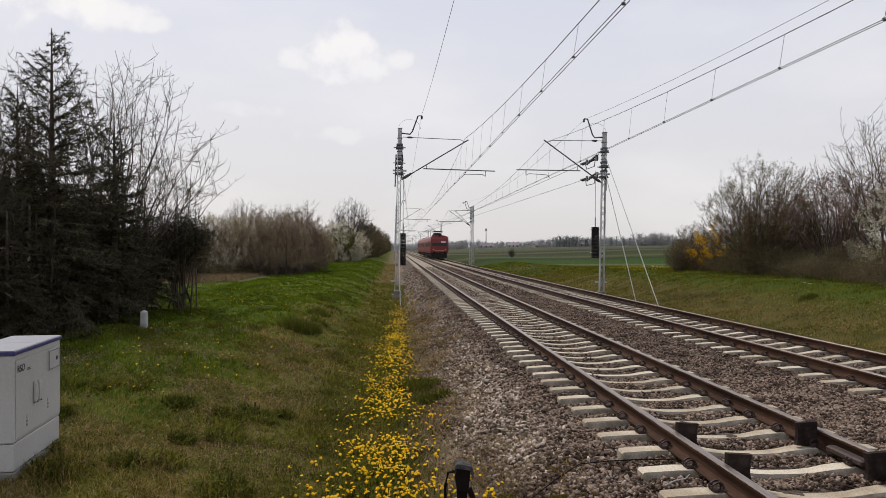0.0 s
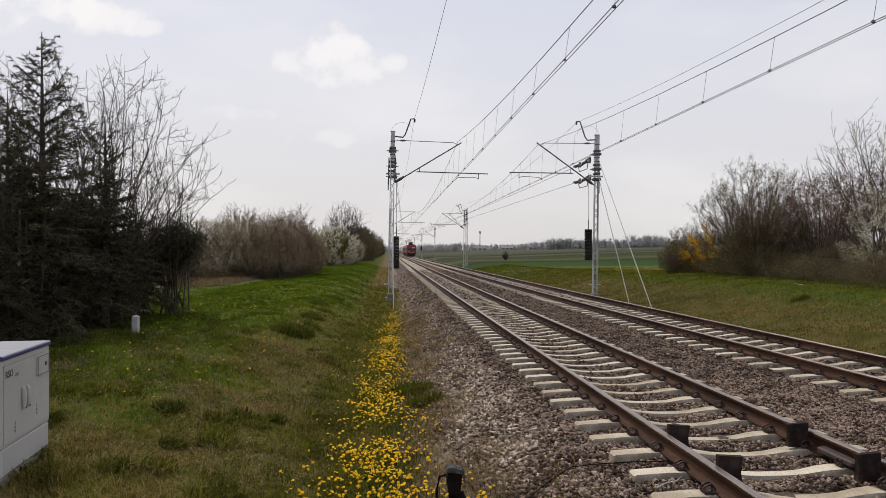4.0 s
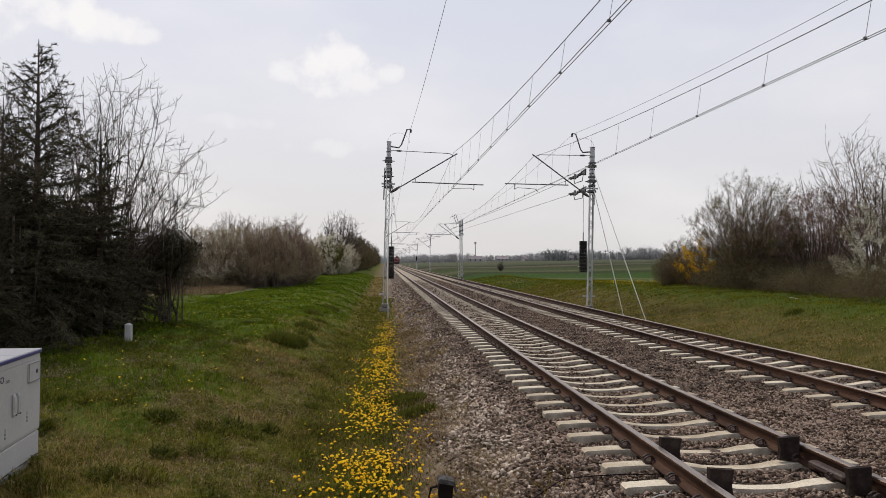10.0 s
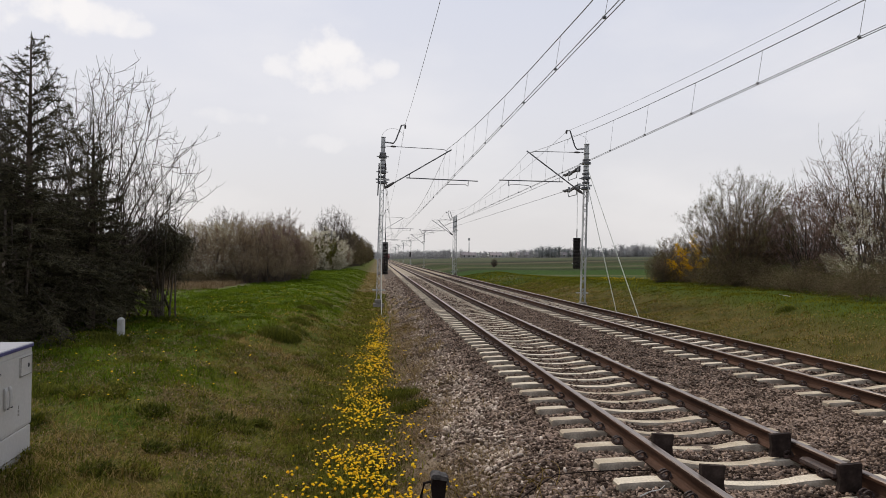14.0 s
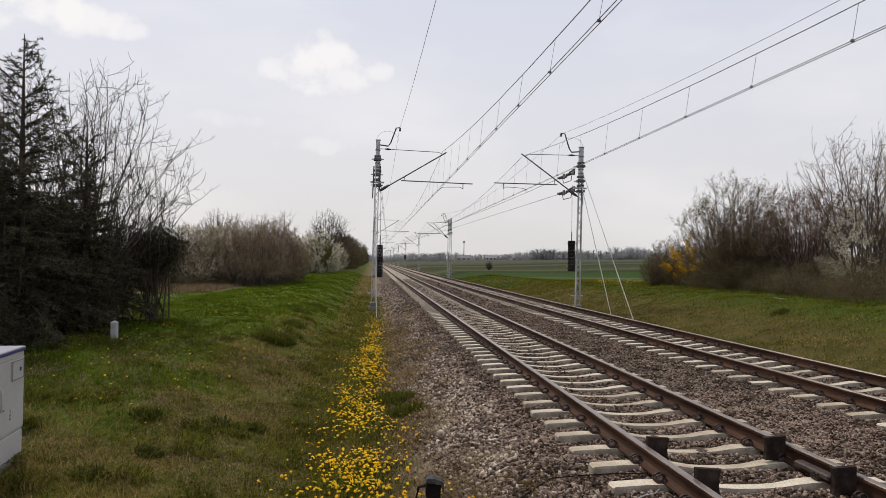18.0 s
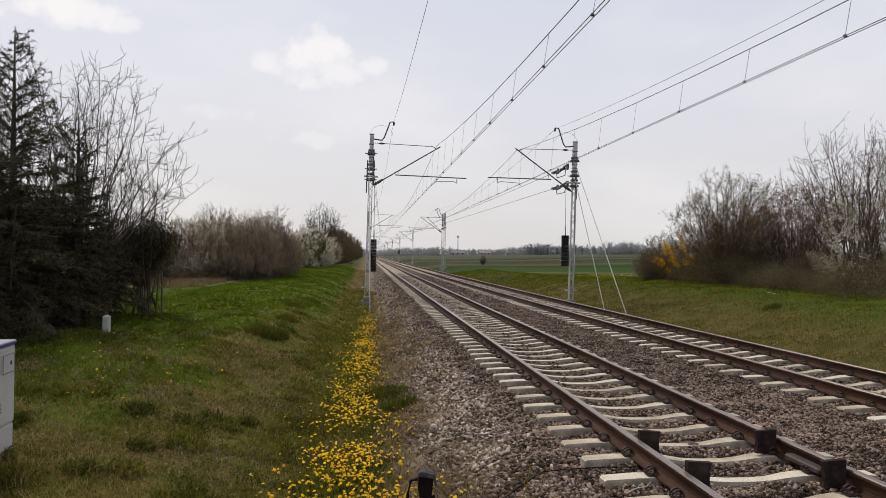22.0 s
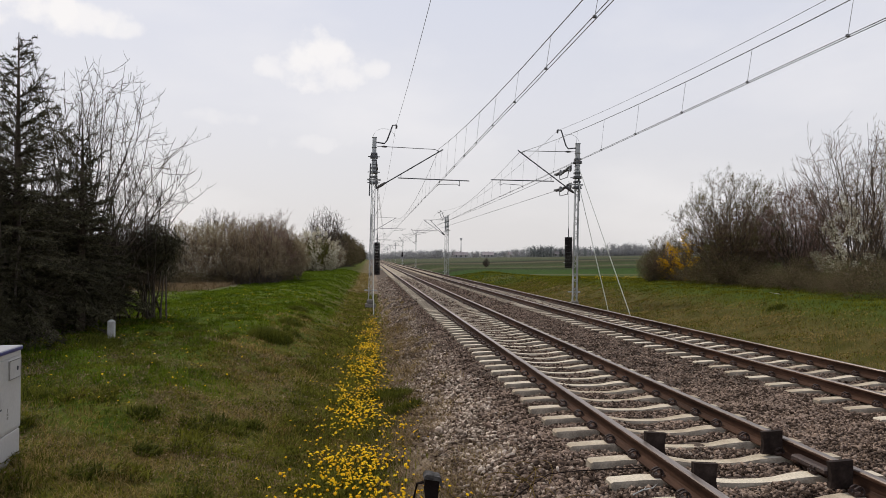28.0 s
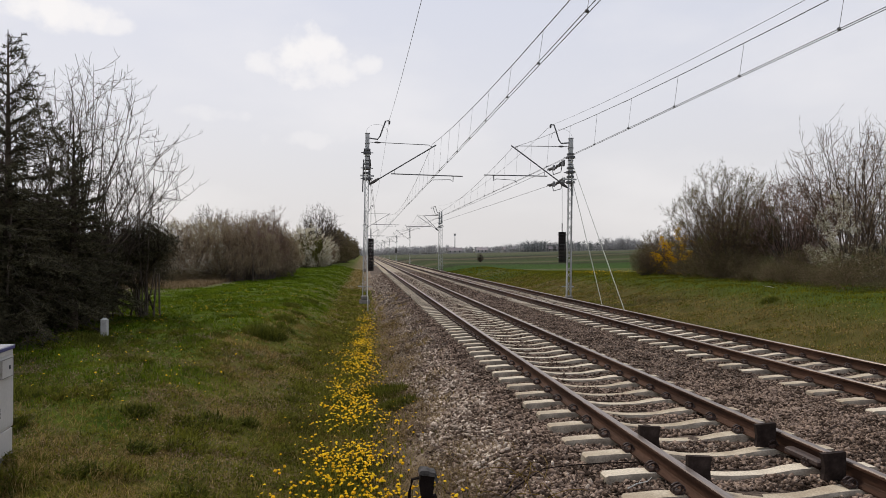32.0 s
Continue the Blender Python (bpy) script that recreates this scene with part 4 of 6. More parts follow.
def anchor_span(x0, x1, zs, tilt):
    """The run-out of the far section's wires to the mast, with its strain insulators."""
    t = thing("anchor_wires", pose(0, 0, 0), "tensioned wires running out to the mast with strain insulators", "anchor wires", "anchor wires")
    for z0, z1, sag in zs:
        pts = [(x0 + (x1 - x0) * k / 10, 36.3 + 127.7 * k / 10, z0 + (z1 - z0) * k / 10 - sag * 4 * (k / 10) * (1 - k / 10)) for k in range(11)]
        w = part("anchor_wire", Shape().tube(pts, 0.013, 4), M_WIRE, t)
        a, b2 = Vector(pts[0]), Vector(pts[1])
        d = (b2 - a).normalized()
        for k in (0.8, 1.05, 1.3, 2.2, 2.45, 2.7):
            p = a + d * k
            part("strain_insulator", Shape().tube([p, p + d * 0.03, p + d * 0.12, p + d * 0.2], [0.035, 0.08, 0.08, 0.035], 10), M_INSUL, w)
        for k in (0.25, 2.0):
            part("pulley", Shape().tube([a + d * k + Vector((-0.04, 0, 0)), a + d * k + Vector((0.04, 0, 0))], 0.15, 16), M_DARKSTEEL, w)
        for k, dz in ((0.3, 0.12), (0.7, 0.09), (1.7, -0.07), (3.0, 0.05)):
            p = a + d * k
            part("turnbuckle", Shape().box(p.x - 0.05, p.x + 0.05, p.y - 0.16, p.y + 0.16, p.z + dz - 0.04, p.z + dz + 0.04, 0.012), M_DARKSTEEL, w)
        part("hanger_strap", Shape().tube([a + Vector((0, 0, 0.14)), a + d * 0.8 + Vector((0, 0, 0.12)), a + d * 1.5], 0.022, 5), M_DARKSTEEL, w)
        part("yoke", Shape().tube([a + d * 2.3 + Vector((0, 0, -0.02)), a + d * 2.1 + Vector((0, 0, -0.36)), a + d * 0.7 + Vector((0, 0, -0.38)), a + d * 0.5 + Vector((0, 0, -0.02))], 0.022, 5), M_DARKSTEEL, w)


anchor_span(MAST_B - 0.1, LINE_B + 0.1, ((6.62, 7.0, 0.45), (5.72, 6.0, 0.1)), 1)
anchor_span(MAST_A + 0.2, TRACK_A - 0.1, ((6.72, 7.1, 0.55), (5.95, 5.6, 0.0)), 1)


def guy(x, y0, z0, x1, y1, z1, plate):
    t = thing("guy_wire", pose(x1, y1, z1), "pale steel guy rod from the mast to a ground anchor", "guy wire", "guy wires")
    part("rod", Shape().tube([(0, 0, 0), (x - x1, y0 - y1, z0 - z1)], 0.017, 6), M_GUYW, t)
    part("anchor_block", Shape().box(-0.16, 0.16, -0.16, 0.16, -0.25, 0.02 if plate else -0.05, 0.02), M_BASE, t)


guy(MAST_B + 0.12, 35.9, 6.7, 10.95, 29.4, -0.40, False)
guy(MAST_B + 0.12, 35.9, 5.9, 10.95, 32.2, -0.44, False)
guy(MAST_A, 35.85, 6.6, 0.27, 31.6, -0.58, True)


# ---- train ----
def coach_part(train, y0, y1, cab):
    """One coach body between y0 and y1 with its roof, windows, doors and underframe."""
    out = [(-1.40, 0.95), (-1.44, 1.3), (-1.44, 2.9), (-1.36, 3.35), (1.36, 3.35), (1.44, 2.9), (1.44, 1.3), (1.40, 0.95)]
    body = part("coach_body", Shape().prism(out, "y", y0, y1), M_TRED, train)
    roof = [(-1.36, 3.35), (-1.2, 3.62), (-0.75, 3.8), (0, 3.86), (0.75, 3.8), (1.2, 3.62), (1.36, 3.35)]
    part("roof", Shape().prism(roof, "y", y0 + 0.1, y1 - 0.1), M_TRED if cab else M_TROOF, train)
    part("underframe", Shape().box(-1.25, 1.25, y0 + 0.5, y1 - 0.5, 0.5, 0.95), M_TDARK, train)
    for by in (y0 + 3.5, y1 - 3.5):
        bg = part("bogie", Shape().box(-1.15, 1.15, by - 1.7, by + 1.7, 0.35, 0.65, 0.05), M_TDARK, train)
        for wy in (-1.25, 1.25):
            for wx in (-0.75, 0.75):
                part("wheel", Shape().tube([(wx - 0.06, by + wy, 0.44), (wx + 0.06, by + wy, 0.44)], 0.44, 16), M_TDARK, bg)
    for side in (-1, 1):
        x = side * 1.44
        for k in range(int((y1 - y0 - 3) / 1.7)):
            wy = y0 + 2.2 + k * 1.7
            lo, hi = sorted((x - side * 0.02, x + side * 0.012))
            part("window", Shape().box(lo, hi, wy, wy + 1.15, 2.0, 2.75), M_TGLASS, train)
        lo, hi = sorted((x, x + side * 0.008))
        part("stripe", Shape().box(lo, hi, y0 + 0.05, y1 - 0.05, 1.35, 1.55), M_TRED, train)
    return body


def build_train():
    t = thing("train", pose(TRACK_B, 112, RAIL_TOP), "red three-coach electric passenger train running away", "train")
    for k in range(3):
        coach_part(t, 0.35 + k * 21.6, 21.3 + k * 21.6, True)
        part("gangway", Shape().box(-0.6, 0.6, 21.3 + k * 21.6, 21.95 + k * 21.6, 1.1, 3.2, 0.05), M_TDARK, t) if k < 2 else None
    # the rear cab, slightly raked above the waist
    face = part("cab_face", Shape().prism([(0.36, 0.95), (0.0, 1.1), (0.0, 2.0), (0.12, 3.2), (0.36, 3.6)], "x", -1.40, 1.40), M_TRED, t)
    part("cab_window", Shape().prism([(-0.012, 2.05), (0.11, 2.98), (0.15, 2.98), (0.03, 2.05)], "x", -1.2, 1.2), M_TGLASS, face)
    part("destination_box", Shape().box(0.25, 0.95, 0.03, 0.12, 2.62, 2.86), M_TSIGN, face, "lit white destination display")
    for sx in (-0.95, 0.95):
        part("tail_lamp", Shape().tube([(sx, 0.02, 1.55), (sx, -0.05, 1.55)], 0.12, 12), M_TWHITE, face)
        part("buffer", Shape().tube([(sx * 0.9, 0.3, 1.05), (sx * 0.9, -0.35, 1.05), (sx * 0.9, -0.40, 1.05)], [0.09, 0.09, 0.2], 12), M_TDARK, face)
    part("roof_lamp", Shape().tube([(0, 0.35, 3.78), (0, 0.15, 3.78)], 0.17, 12), M_TDARK, face)
    part("front_stripe", Shape().box(-0.75, 0.75, -0.012, 0.0, 1.28, 1.42), M_TWHITE, face)
    part("snow_plough", Shape().box(-1.2, 1.2, 0.1, 0.35, 0.2, 0.95, 0.03), M_TDARK, t)
    for py in (29.0, 38.0):
        p = part("pantograph", Shape().tube([(0, py - 0.8, 3.9), (0, py + 0.7, 4.6), (0, py - 0.1, 5.35)], 0.05, 6), M_TDARK, t)
        part("collector_bow", Shape().tube([(-0.9, py - 0.1, 5.25), (-0.6, py - 0.1, 5.38), (0.6, py - 0.1, 5.38), (0.9, py - 0.1, 5.25)], 0.04, 6), M_TDARK, p)
    for py, ln, hh in ((3.2, 2.2, 0.34), (6.2, 3.4, 0.5), (10.6, 2.0, 0.3)):
        q = part("roof_equipment", Shape().box(-0.55, 0.55, py, py + ln, 3.8, 3.8 + hh, 0.06), M_TDARK, t)
        part("roof_rail", Shape().tube([(-0.7, py, 4.1 + hh), (0.7, py, 4.1 + hh)], 0.05, 6), M_TDARK, q)
    for py in (14, 50, 58):
        part("roof_vent", Shape().box(-0.5, 0.5, py, py + 1.6, 3.8, 4.05, 0.05), M_TROOF, t)
    return t


train = build_train()


# ---- cable cabinet ----
def cable_cabinet():
    a = math.degrees(math.atan2(0.12, 1.15))
    t = thing("cable_cabinet", pose(-3.33, 6.6, -0.12, 0, 0, a), "grey plastic roadside cable cabinet with a blue-edged lid", "cable cabinet")
    w, d, top = 1.156, 0.45, 1.17
    part("plinth", Shape().box(-d, 0, 0, w, -0.45, 0.10, 0.01), M_CABBASE, t)
    part("plinth_upper", Shape().box(-d + 0.004, -0.004, 0.004, w - 0.004, 0.105, 0.345, 0.008), M_CAB, t)
    part("body", Shape().box(-d, 0, 0, w, 0.35, top - 0.036, 0.012), M_CAB, t)
    part("lid_edge", Shape().box(-d - 0.012, 0.012, -0.012, w + 0.012, top - 0.038, top - 0.006, 0.004), M_BLUE, t, "dark blue rim")
    for y0, y1 in ((-0.010, w * 0.5 - 0.003), (w * 0.5 + 0.003, w + 0.010)):
        s = Shape().prism([(-d - 0.010, top - 0.006), (0.010, top - 0.006), (0.005, top + 0.004), (-d - 0.005, top + 0.004)], "y", y0, y1)
        part("lid_panel", s, M_LID, t)
    door = part("door", Shape().box(0, 0.007, 0.03, w - 0.02, 0.38, top - 0.09, 0.004), M_CAB, t)
    for y in (0.43, 0.53):
        h = part("handle", Shape().tube([(0.012, y, 0.62), (0.024, y, 0.64), (0.028, y, 0.72), (0.024, y, 0.80), (0.012, y, 0.83)], [0.014, 0.02, 0.022, 0.02, 0.014], 8), M_CAB, door)
        part("lock", Shape().tube([(0.02, y, 0.64), (0.045, y, 0.64)], 0.010, 8), M_INK, h)
    for y, z in ((0.27, 0.45), (0.79, 0.50)):
        part("louvre", Shape().box(0.007, 0.010, y - 0.016, y + 0.016, z, z + 0.022), M_CABBASE, door)
        part("louvre", Shape().box(0.007, 0.010, y - 0.016, y + 0.016, z + 0.034, z + 0.056), M_CABBASE, door)
        part("louvre", Shape().box(0.007, 0.010, y - 0.006, y + 0.006, z + 0.066, z + 0.10), M_CABBASE, door)
    tx = bpy.data.curves.new("lettering", "FONT")
    tx.body, tx.size, tx.extrude, tx.align_x = "RSO", 0.09, 0.001, "LEFT"
    ob = new("lettering", tx)
    ob.data.materials.append(M_INK)
    ob.parent = door
    ob.matrix_basis = pose(0.010, 0.05, top - 0.20, 90, 0, 90)
    for z in (0.20, 0.185):
        part("small_print", Shape().box(0.007, 0.010, 0.27, 0.35, top - z - 0.012, top - z - 0.006), M_INK, door)
    plate = part("nameplate", Shape().box(0.007, 0.018, 0.79, 1.09, top - 0.30, top - 0.11, 0.003), M_CAB, door)
    for z in (top - 0.295, top - 0.115):
        part("nameplate_rim", Shape().box(0.02, 0.024, 0.79, 1.09, z - 0.004, z + 0.004), M_CABBASE, plate)
    for y in (0.794, 1.086):
        part("nameplate_rim", Shape().box(0.02, 0.024, y - 0.004, y + 0.004, top - 0.29, top - 0.12), M_CABBASE, plate)
    part("roundel", Shape().tube([(0.02, 1.0, top - 0.205), (0.023, 1.0, top - 0.205)], 0.022, 14), M_INK, plate)


cable_cabinet()

# marker stone on the bank
ms = thing("marker_stone", pose(-5.54, 16.5, 0.08), "white-painted square concrete marker post in the grass", "marker post")
part("post", Shape().prism([(-0.07, -0.05), (-0.05, -0.07), (0.05, -0.07), (0.07, -0.05), (0.07, 0.05), (0.05, 0.07), (-0.05, 0.07), (-0.07, 0.05)], "z", -0.2, 0.44), M_POST, ms)
part("cap", Shape().tube([(0, 0, 0.44), (0, 0, 0.48)], [0.085, 0.03], 8), M_POST, ms)

# black cable head by the ditch
st = thing("cable_box", pose(0.62, 6.55, -0.42), "black track-side cable terminal box on a short stake", "terminal box")
part("stake", Shape().box(-0.045, 0.045, -0.03, 0.03, -0.2, 0.26, 0.01), M_BLACK, st)
part("housing", Shape().prism([(-0.05, 0.21), (0.045, 0.17), (0.06, 0.24), (0.075, 0.385), (-0.05, 0.41), (-0.065, 0.33)], "y", -0.05, 0.05), M_BLACK, st)
part("lid", Shape().prism([(-0.07, 0.41), (0.085, 0.385), (0.092, 0.402), (0.075, 0.425), (0.03, 0.432), (0.02, 0.442), (-0.045, 0.448), (-0.06, 0.435)], "y", -0.07, 0.075), M_SLATE, st)
part("lid_flap", Shape().prism([(0.07, 0.39), (0.098, 0.382), (0.102, 0.33), (0.085, 0.325)], "y", -0.06, 0.05), M_SLATE, st)
part("side_gland", Shape().tube([(0.06, -0.04, 0.22), (0.10, -0.05, 0.12), (0.09, -0.05, -0.05)], [0.03, 0.026, 0.02], 7), M_BLACK, st)
part("cable", Shape().tube([(-0.07, -0.05, 0.38), (-0.13, -0.06, 0.37), (-0.155, -0.05, 0.25), (-0.15, -0.02, 0.05), (-0.12, 0, -0.15)], 0.014, 6), M_BLACK, st)
cb = thing("loose_cable", pose(0, 0, 0), "thin dark cable lying across the ballast", "cable")
part("sheath", Shape().tube([(1.15, 6.35, -0.30), (1.5, 6.6, -0.16), (1.75, 6.72, -0.06), (2.0, 6.66, -0.02), (2.3, 6.68, -0.015), (2.62, 6.62, 0.0)], 0.0055, 6), M_BLACK, cb)


# ---- plants ----
def stick_mesh(name, segs, sides=3):
    """Tapering sticks: segs (n, 8) of start, end and the two radii."""
    segs = np.asarray(segs, float)
    p, q, r0, r1 = segs[:, 0:3], segs[:, 3:6], segs[:, 6], segs[:, 7]
    d = q - p
    d /= np.linalg.norm(d, axis=1, keepdims=True) + 1e-9
    ref = np.where(np.abs(d[:, 2:3]) < 0.9, np.array([[0, 0, 1.0]]), np.array([[1.0, 0, 0]]))
    a = np.cross(d, ref)
    a /= np.linalg.norm(a, axis=1, keepdims=True)
    b2 = np.cross(d, a)
    w = 2 * np.pi * np.arange(sides) / sides
    ring = a[:, None] * np.cos(w)[None, :, None] + b2[:, None] * np.sin(w)[None, :, None]
    v = np.concatenate([p[:, None] + ring * r0[:, None, None], q[:, None] + ring * r1[:, None, None]], 1)
    k = np.arange(sides)
    f = np.stack([k, (k + 1) % sides, (k + 1) % sides + sides, k + sides], -1)
    f = f[None] + (np.arange(len(p)) * sides * 2)[:, None, None]
    return array_mesh(name, v.reshape(-1, 3), f.reshape(-1, 4))


def leaf_mesh(name, pts, size, rs, slim=0.55):
    """Small folded leaves or petals about the points, turned at random."""
    pts = np.asarray(pts, float)
    n = len(pts)
    u, w = rs.normal(size=(n, 3)), rs.normal(size=(n, 3))
    u /= np.linalg.norm(u, axis=1, keepdims=True)
    w -= u * (u * w).sum(1, keepdims=True)
    w /= np.linalg.norm(w, axis=1, keepdims=True)
    s = size * rs.uniform(0.6, 1.4, (n, 1))
    v = np.stack([pts - u * s, pts + w * s * slim, pts + u * s, pts - w * s * slim], 1)
    i = np.arange(n)[:, None] * 4
    return array_mesh(name, v.reshape(-1, 3), i + np.array([[0, 1, 2, 3]]))


def grow(rs, p, d, length, r, level, out, ends, kids, wander, spread, shrink, rise):
    """One limb in three pieces, then its side limbs, down to twigs."""
    n = 4 if level > 1 else 3
    step = length / n
    pts = [p]
    for i in range(n):
        d = d + rs.normal(size=3) * wander + np.array([0, 0, rise])
        d = d / np.linalg.norm(d)
        q = pts[-1] + d * step
        ra, rb = r * (1 - 0.62 * i / n), r * (1 - 0.62 * (i + 1) / n)
        out[min(level, 2)].append((*pts[-1], *q, ra, rb))
        pts.append(q)
    if level <= 0:
        ends.append(pts[-1])
        ends.append(pts[-2])
        return
    m = kids[level]
    for k in range(m):
        f = rs.uniform(0.3, 1.0) if k else 1.0
        j = min(int(f * n), n - 1)
        at = pts[j] + (pts[j + 1] - pts[j]) * (f * n - j)
        side = rs.normal(size=3)
        side -= d * side.dot(d)
        side /= np.linalg.norm(side) + 1e-9
        a = rs.uniform(0.5, 1.0) * spread
        nd = d * math.cos(a) + side * math.sin(a)
        grow(rs, at, nd, length * shrink * rs.uniform(0.75, 1.2), r * (0.5 if k else 0.62), level - 1, out, ends, kids, wander, spread, shrink, rise)


def bare_tree(name, seed, height, stems, kids, spread=0.75, shrink=0.62, wander=0.13, rise=0.05, r=0.09, lean=0.25, twig=M_TWIG, bark=M_BARK, leaf=None, leaf_n=0, leaf_size=0.05,
              label="", category="tree", at=None, group="", first=0.42, slim=0.55, jitter=0.07, bare=0.0):
    """A leafless tree or shrub: trunk, limbs and a crown of fine twigs, some with young leaves or blossom."""
    rs = np.random.default_rng(seed)
    out, ends = {0: [], 1: [], 2: []}, []
    top = len(kids) - 1
    for k in range(stems):
        a = rs.uniform(0, 2 * math.pi)
        tilt = lean * rs.uniform(0.3, 1.2) if stems > 1 else lean * 0.3
        d = np.array([math.cos(a) * tilt, math.sin(a) * tilt, 1.0])
        base = np.array([math.cos(a), math.sin(a), 0]) * (0.0 if stems == 1 else rs.uniform(0.05, 0.1 * height))
        grow(rs, base + np.array([0, 0, -0.1]), d / np.linalg.norm(d), height * first * rs.uniform(0.85, 1.15), r * rs.uniform(0.7, 1.1), top, out, ends, kids, wander, spread, shrink, rise)
    tall = max(s[5] for lev in out.values() for s in lev)
    for lev in out.values():
        for i_, s in enumerate(lev):
            lev[i_] = tuple(c * height / tall for c in s[:6]) + s[6:]
    ends = [e * height / tall for e in ends]
    if bare:                                           # stems kept clean near the ground
        ends = [e for e in ends if e[2] > bare]
        for k in (0, 1):
            out[k] = [g for g in out[k] if min(g[2], g[5]) > bare]
    t = thing(name, at or pose(0, 0, 0), label, category, group)
    tagged(part("trunk", stick_mesh("trunk", out[2], 6), bark, t), kind="stuff")
    tagged(part("limbwork", stick_mesh("limbwork", out[1], 4), bark, t), kind="stuff")
    tagged(part("twigwork", stick_mesh("twigwork", out[0], 3), twig, t), kind="stuff")
    if leaf is not None and leaf_n:
        e = np.array(ends)
        e = e[rs.integers(0, len(e), leaf_n)] + rs.normal(size=(leaf_n, 3)) * jitter
        tagged(part("foliage", leaf_mesh("foliage", e, leaf_size, rs, slim), leaf, t), kind="stuff")
    return t


def spruce(name, seed, height, width, at, label, low=0.5):
    """A spruce: straight stem, whorls of drooping boughs, hanging needled twigs."""
    rs = np.random.default_rng(seed)
    t = thing(name, at, label, "spruce tree", "spruces at the wood's edge")
    part("trunk", Shape().tube([(0, 0, -0.2), (0.03, 0, height * 0.5), (0, 0.02, height)], [0.13, 0.07, 0.008], 8), M_FORESTSHADE, t)
    boughs, twigs, needles = [], [], []
    z = low
    while z < height - 0.42:
        frac = (z - low) / (height - low)
        reach = width * (1 - frac) ** 0.85 * rs.uniform(0.7, 1.05) + 0.10
        for k in range(int(3 + 9 * (1 - frac))):
            a = rs.uniform(0, 2 * math.pi)
            ln = reach * rs.uniform(0.5, 1.15)
            h = np.array([math.cos(a), math.sin(a), 0])
            up0, pts = 0.12 + 1.0 * frac ** 1.3, []
            for i in range(5):
                s = i / 4
                pts.append(np.array([0, 0, z]) + h * ln * s + np.array([0, 0, ln * (up0 * s - 0.8 * s * s * (1 - frac) + 0.3 * s ** 3)]))
            for i in range(4):
                r = 0.020 * (1 - i / 4.5) * (1.1 - 0.6 * frac)
                boughs.append((*pts[i], *pts[i + 1], r, r * 0.75))
            n = int(4 + ln * (19 - 10 * frac))
            for j in range(n):
                s = rs.uniform(0.12, 1.0)
                i = min(int(s * 4), 3)
                p = pts[i] + (pts[i + 1] - pts[i]) * (s * 4 - i)
                side = np.array([-h[1], h[0], 0]) * rs.choice([-1, 1])
                d = h * rs.uniform(0.4, 1.0) + side * rs.uniform(0.3, 1.0) + np.array([0, 0, rs.uniform(-0.8, 0.0) + 0.7 * frac])
                d /= np.linalg.norm(d)
                l2 = rs.uniform(0.14, 0.38) * (0.5 + 0.5 * (1 - frac))
                twigs.append((*p, *(p + d * l2), 0.009, 0.003))
                needles += [(p + d * l2 * q) for q in (0.1, 0.22, 0.34, 0.46, 0.58, 0.7, 0.8, 0.9, 1.0)]
        z += rs.uniform(0.11, 0.19) + 0.08 * frac
    tagged(part("limbwork", stick_mesh("limbwork", boughs, 4), M_FORESTSHADE, t), kind="stuff")
    tagged(part("twigwork", stick_mesh("twigwork", twigs, 3), M_NEEDLE, t), kind="stuff")
    tagged(part("foliage", leaf_mesh("foliage", np.array(needles), 0.055, rs, 0.12), M_NEEDLE, t), kind="stuff")
    return t


def place_copies(ob, spots, label=None, group=None):
    for x, y, s, turn in spots:
        c = copy_thing(ob, pose(x, y, float(ground_z(x, y)) - 0.05, 0, 0, turn))
        c.scale = (s, s, s)
        if label:
            c["label"] = label
        if group:
            c["group"] = group


def at_ground(x, y, turn=0.0):
    return pose(x, y, float(ground_z(x, y)) - 0.05, 0, 0, turn)


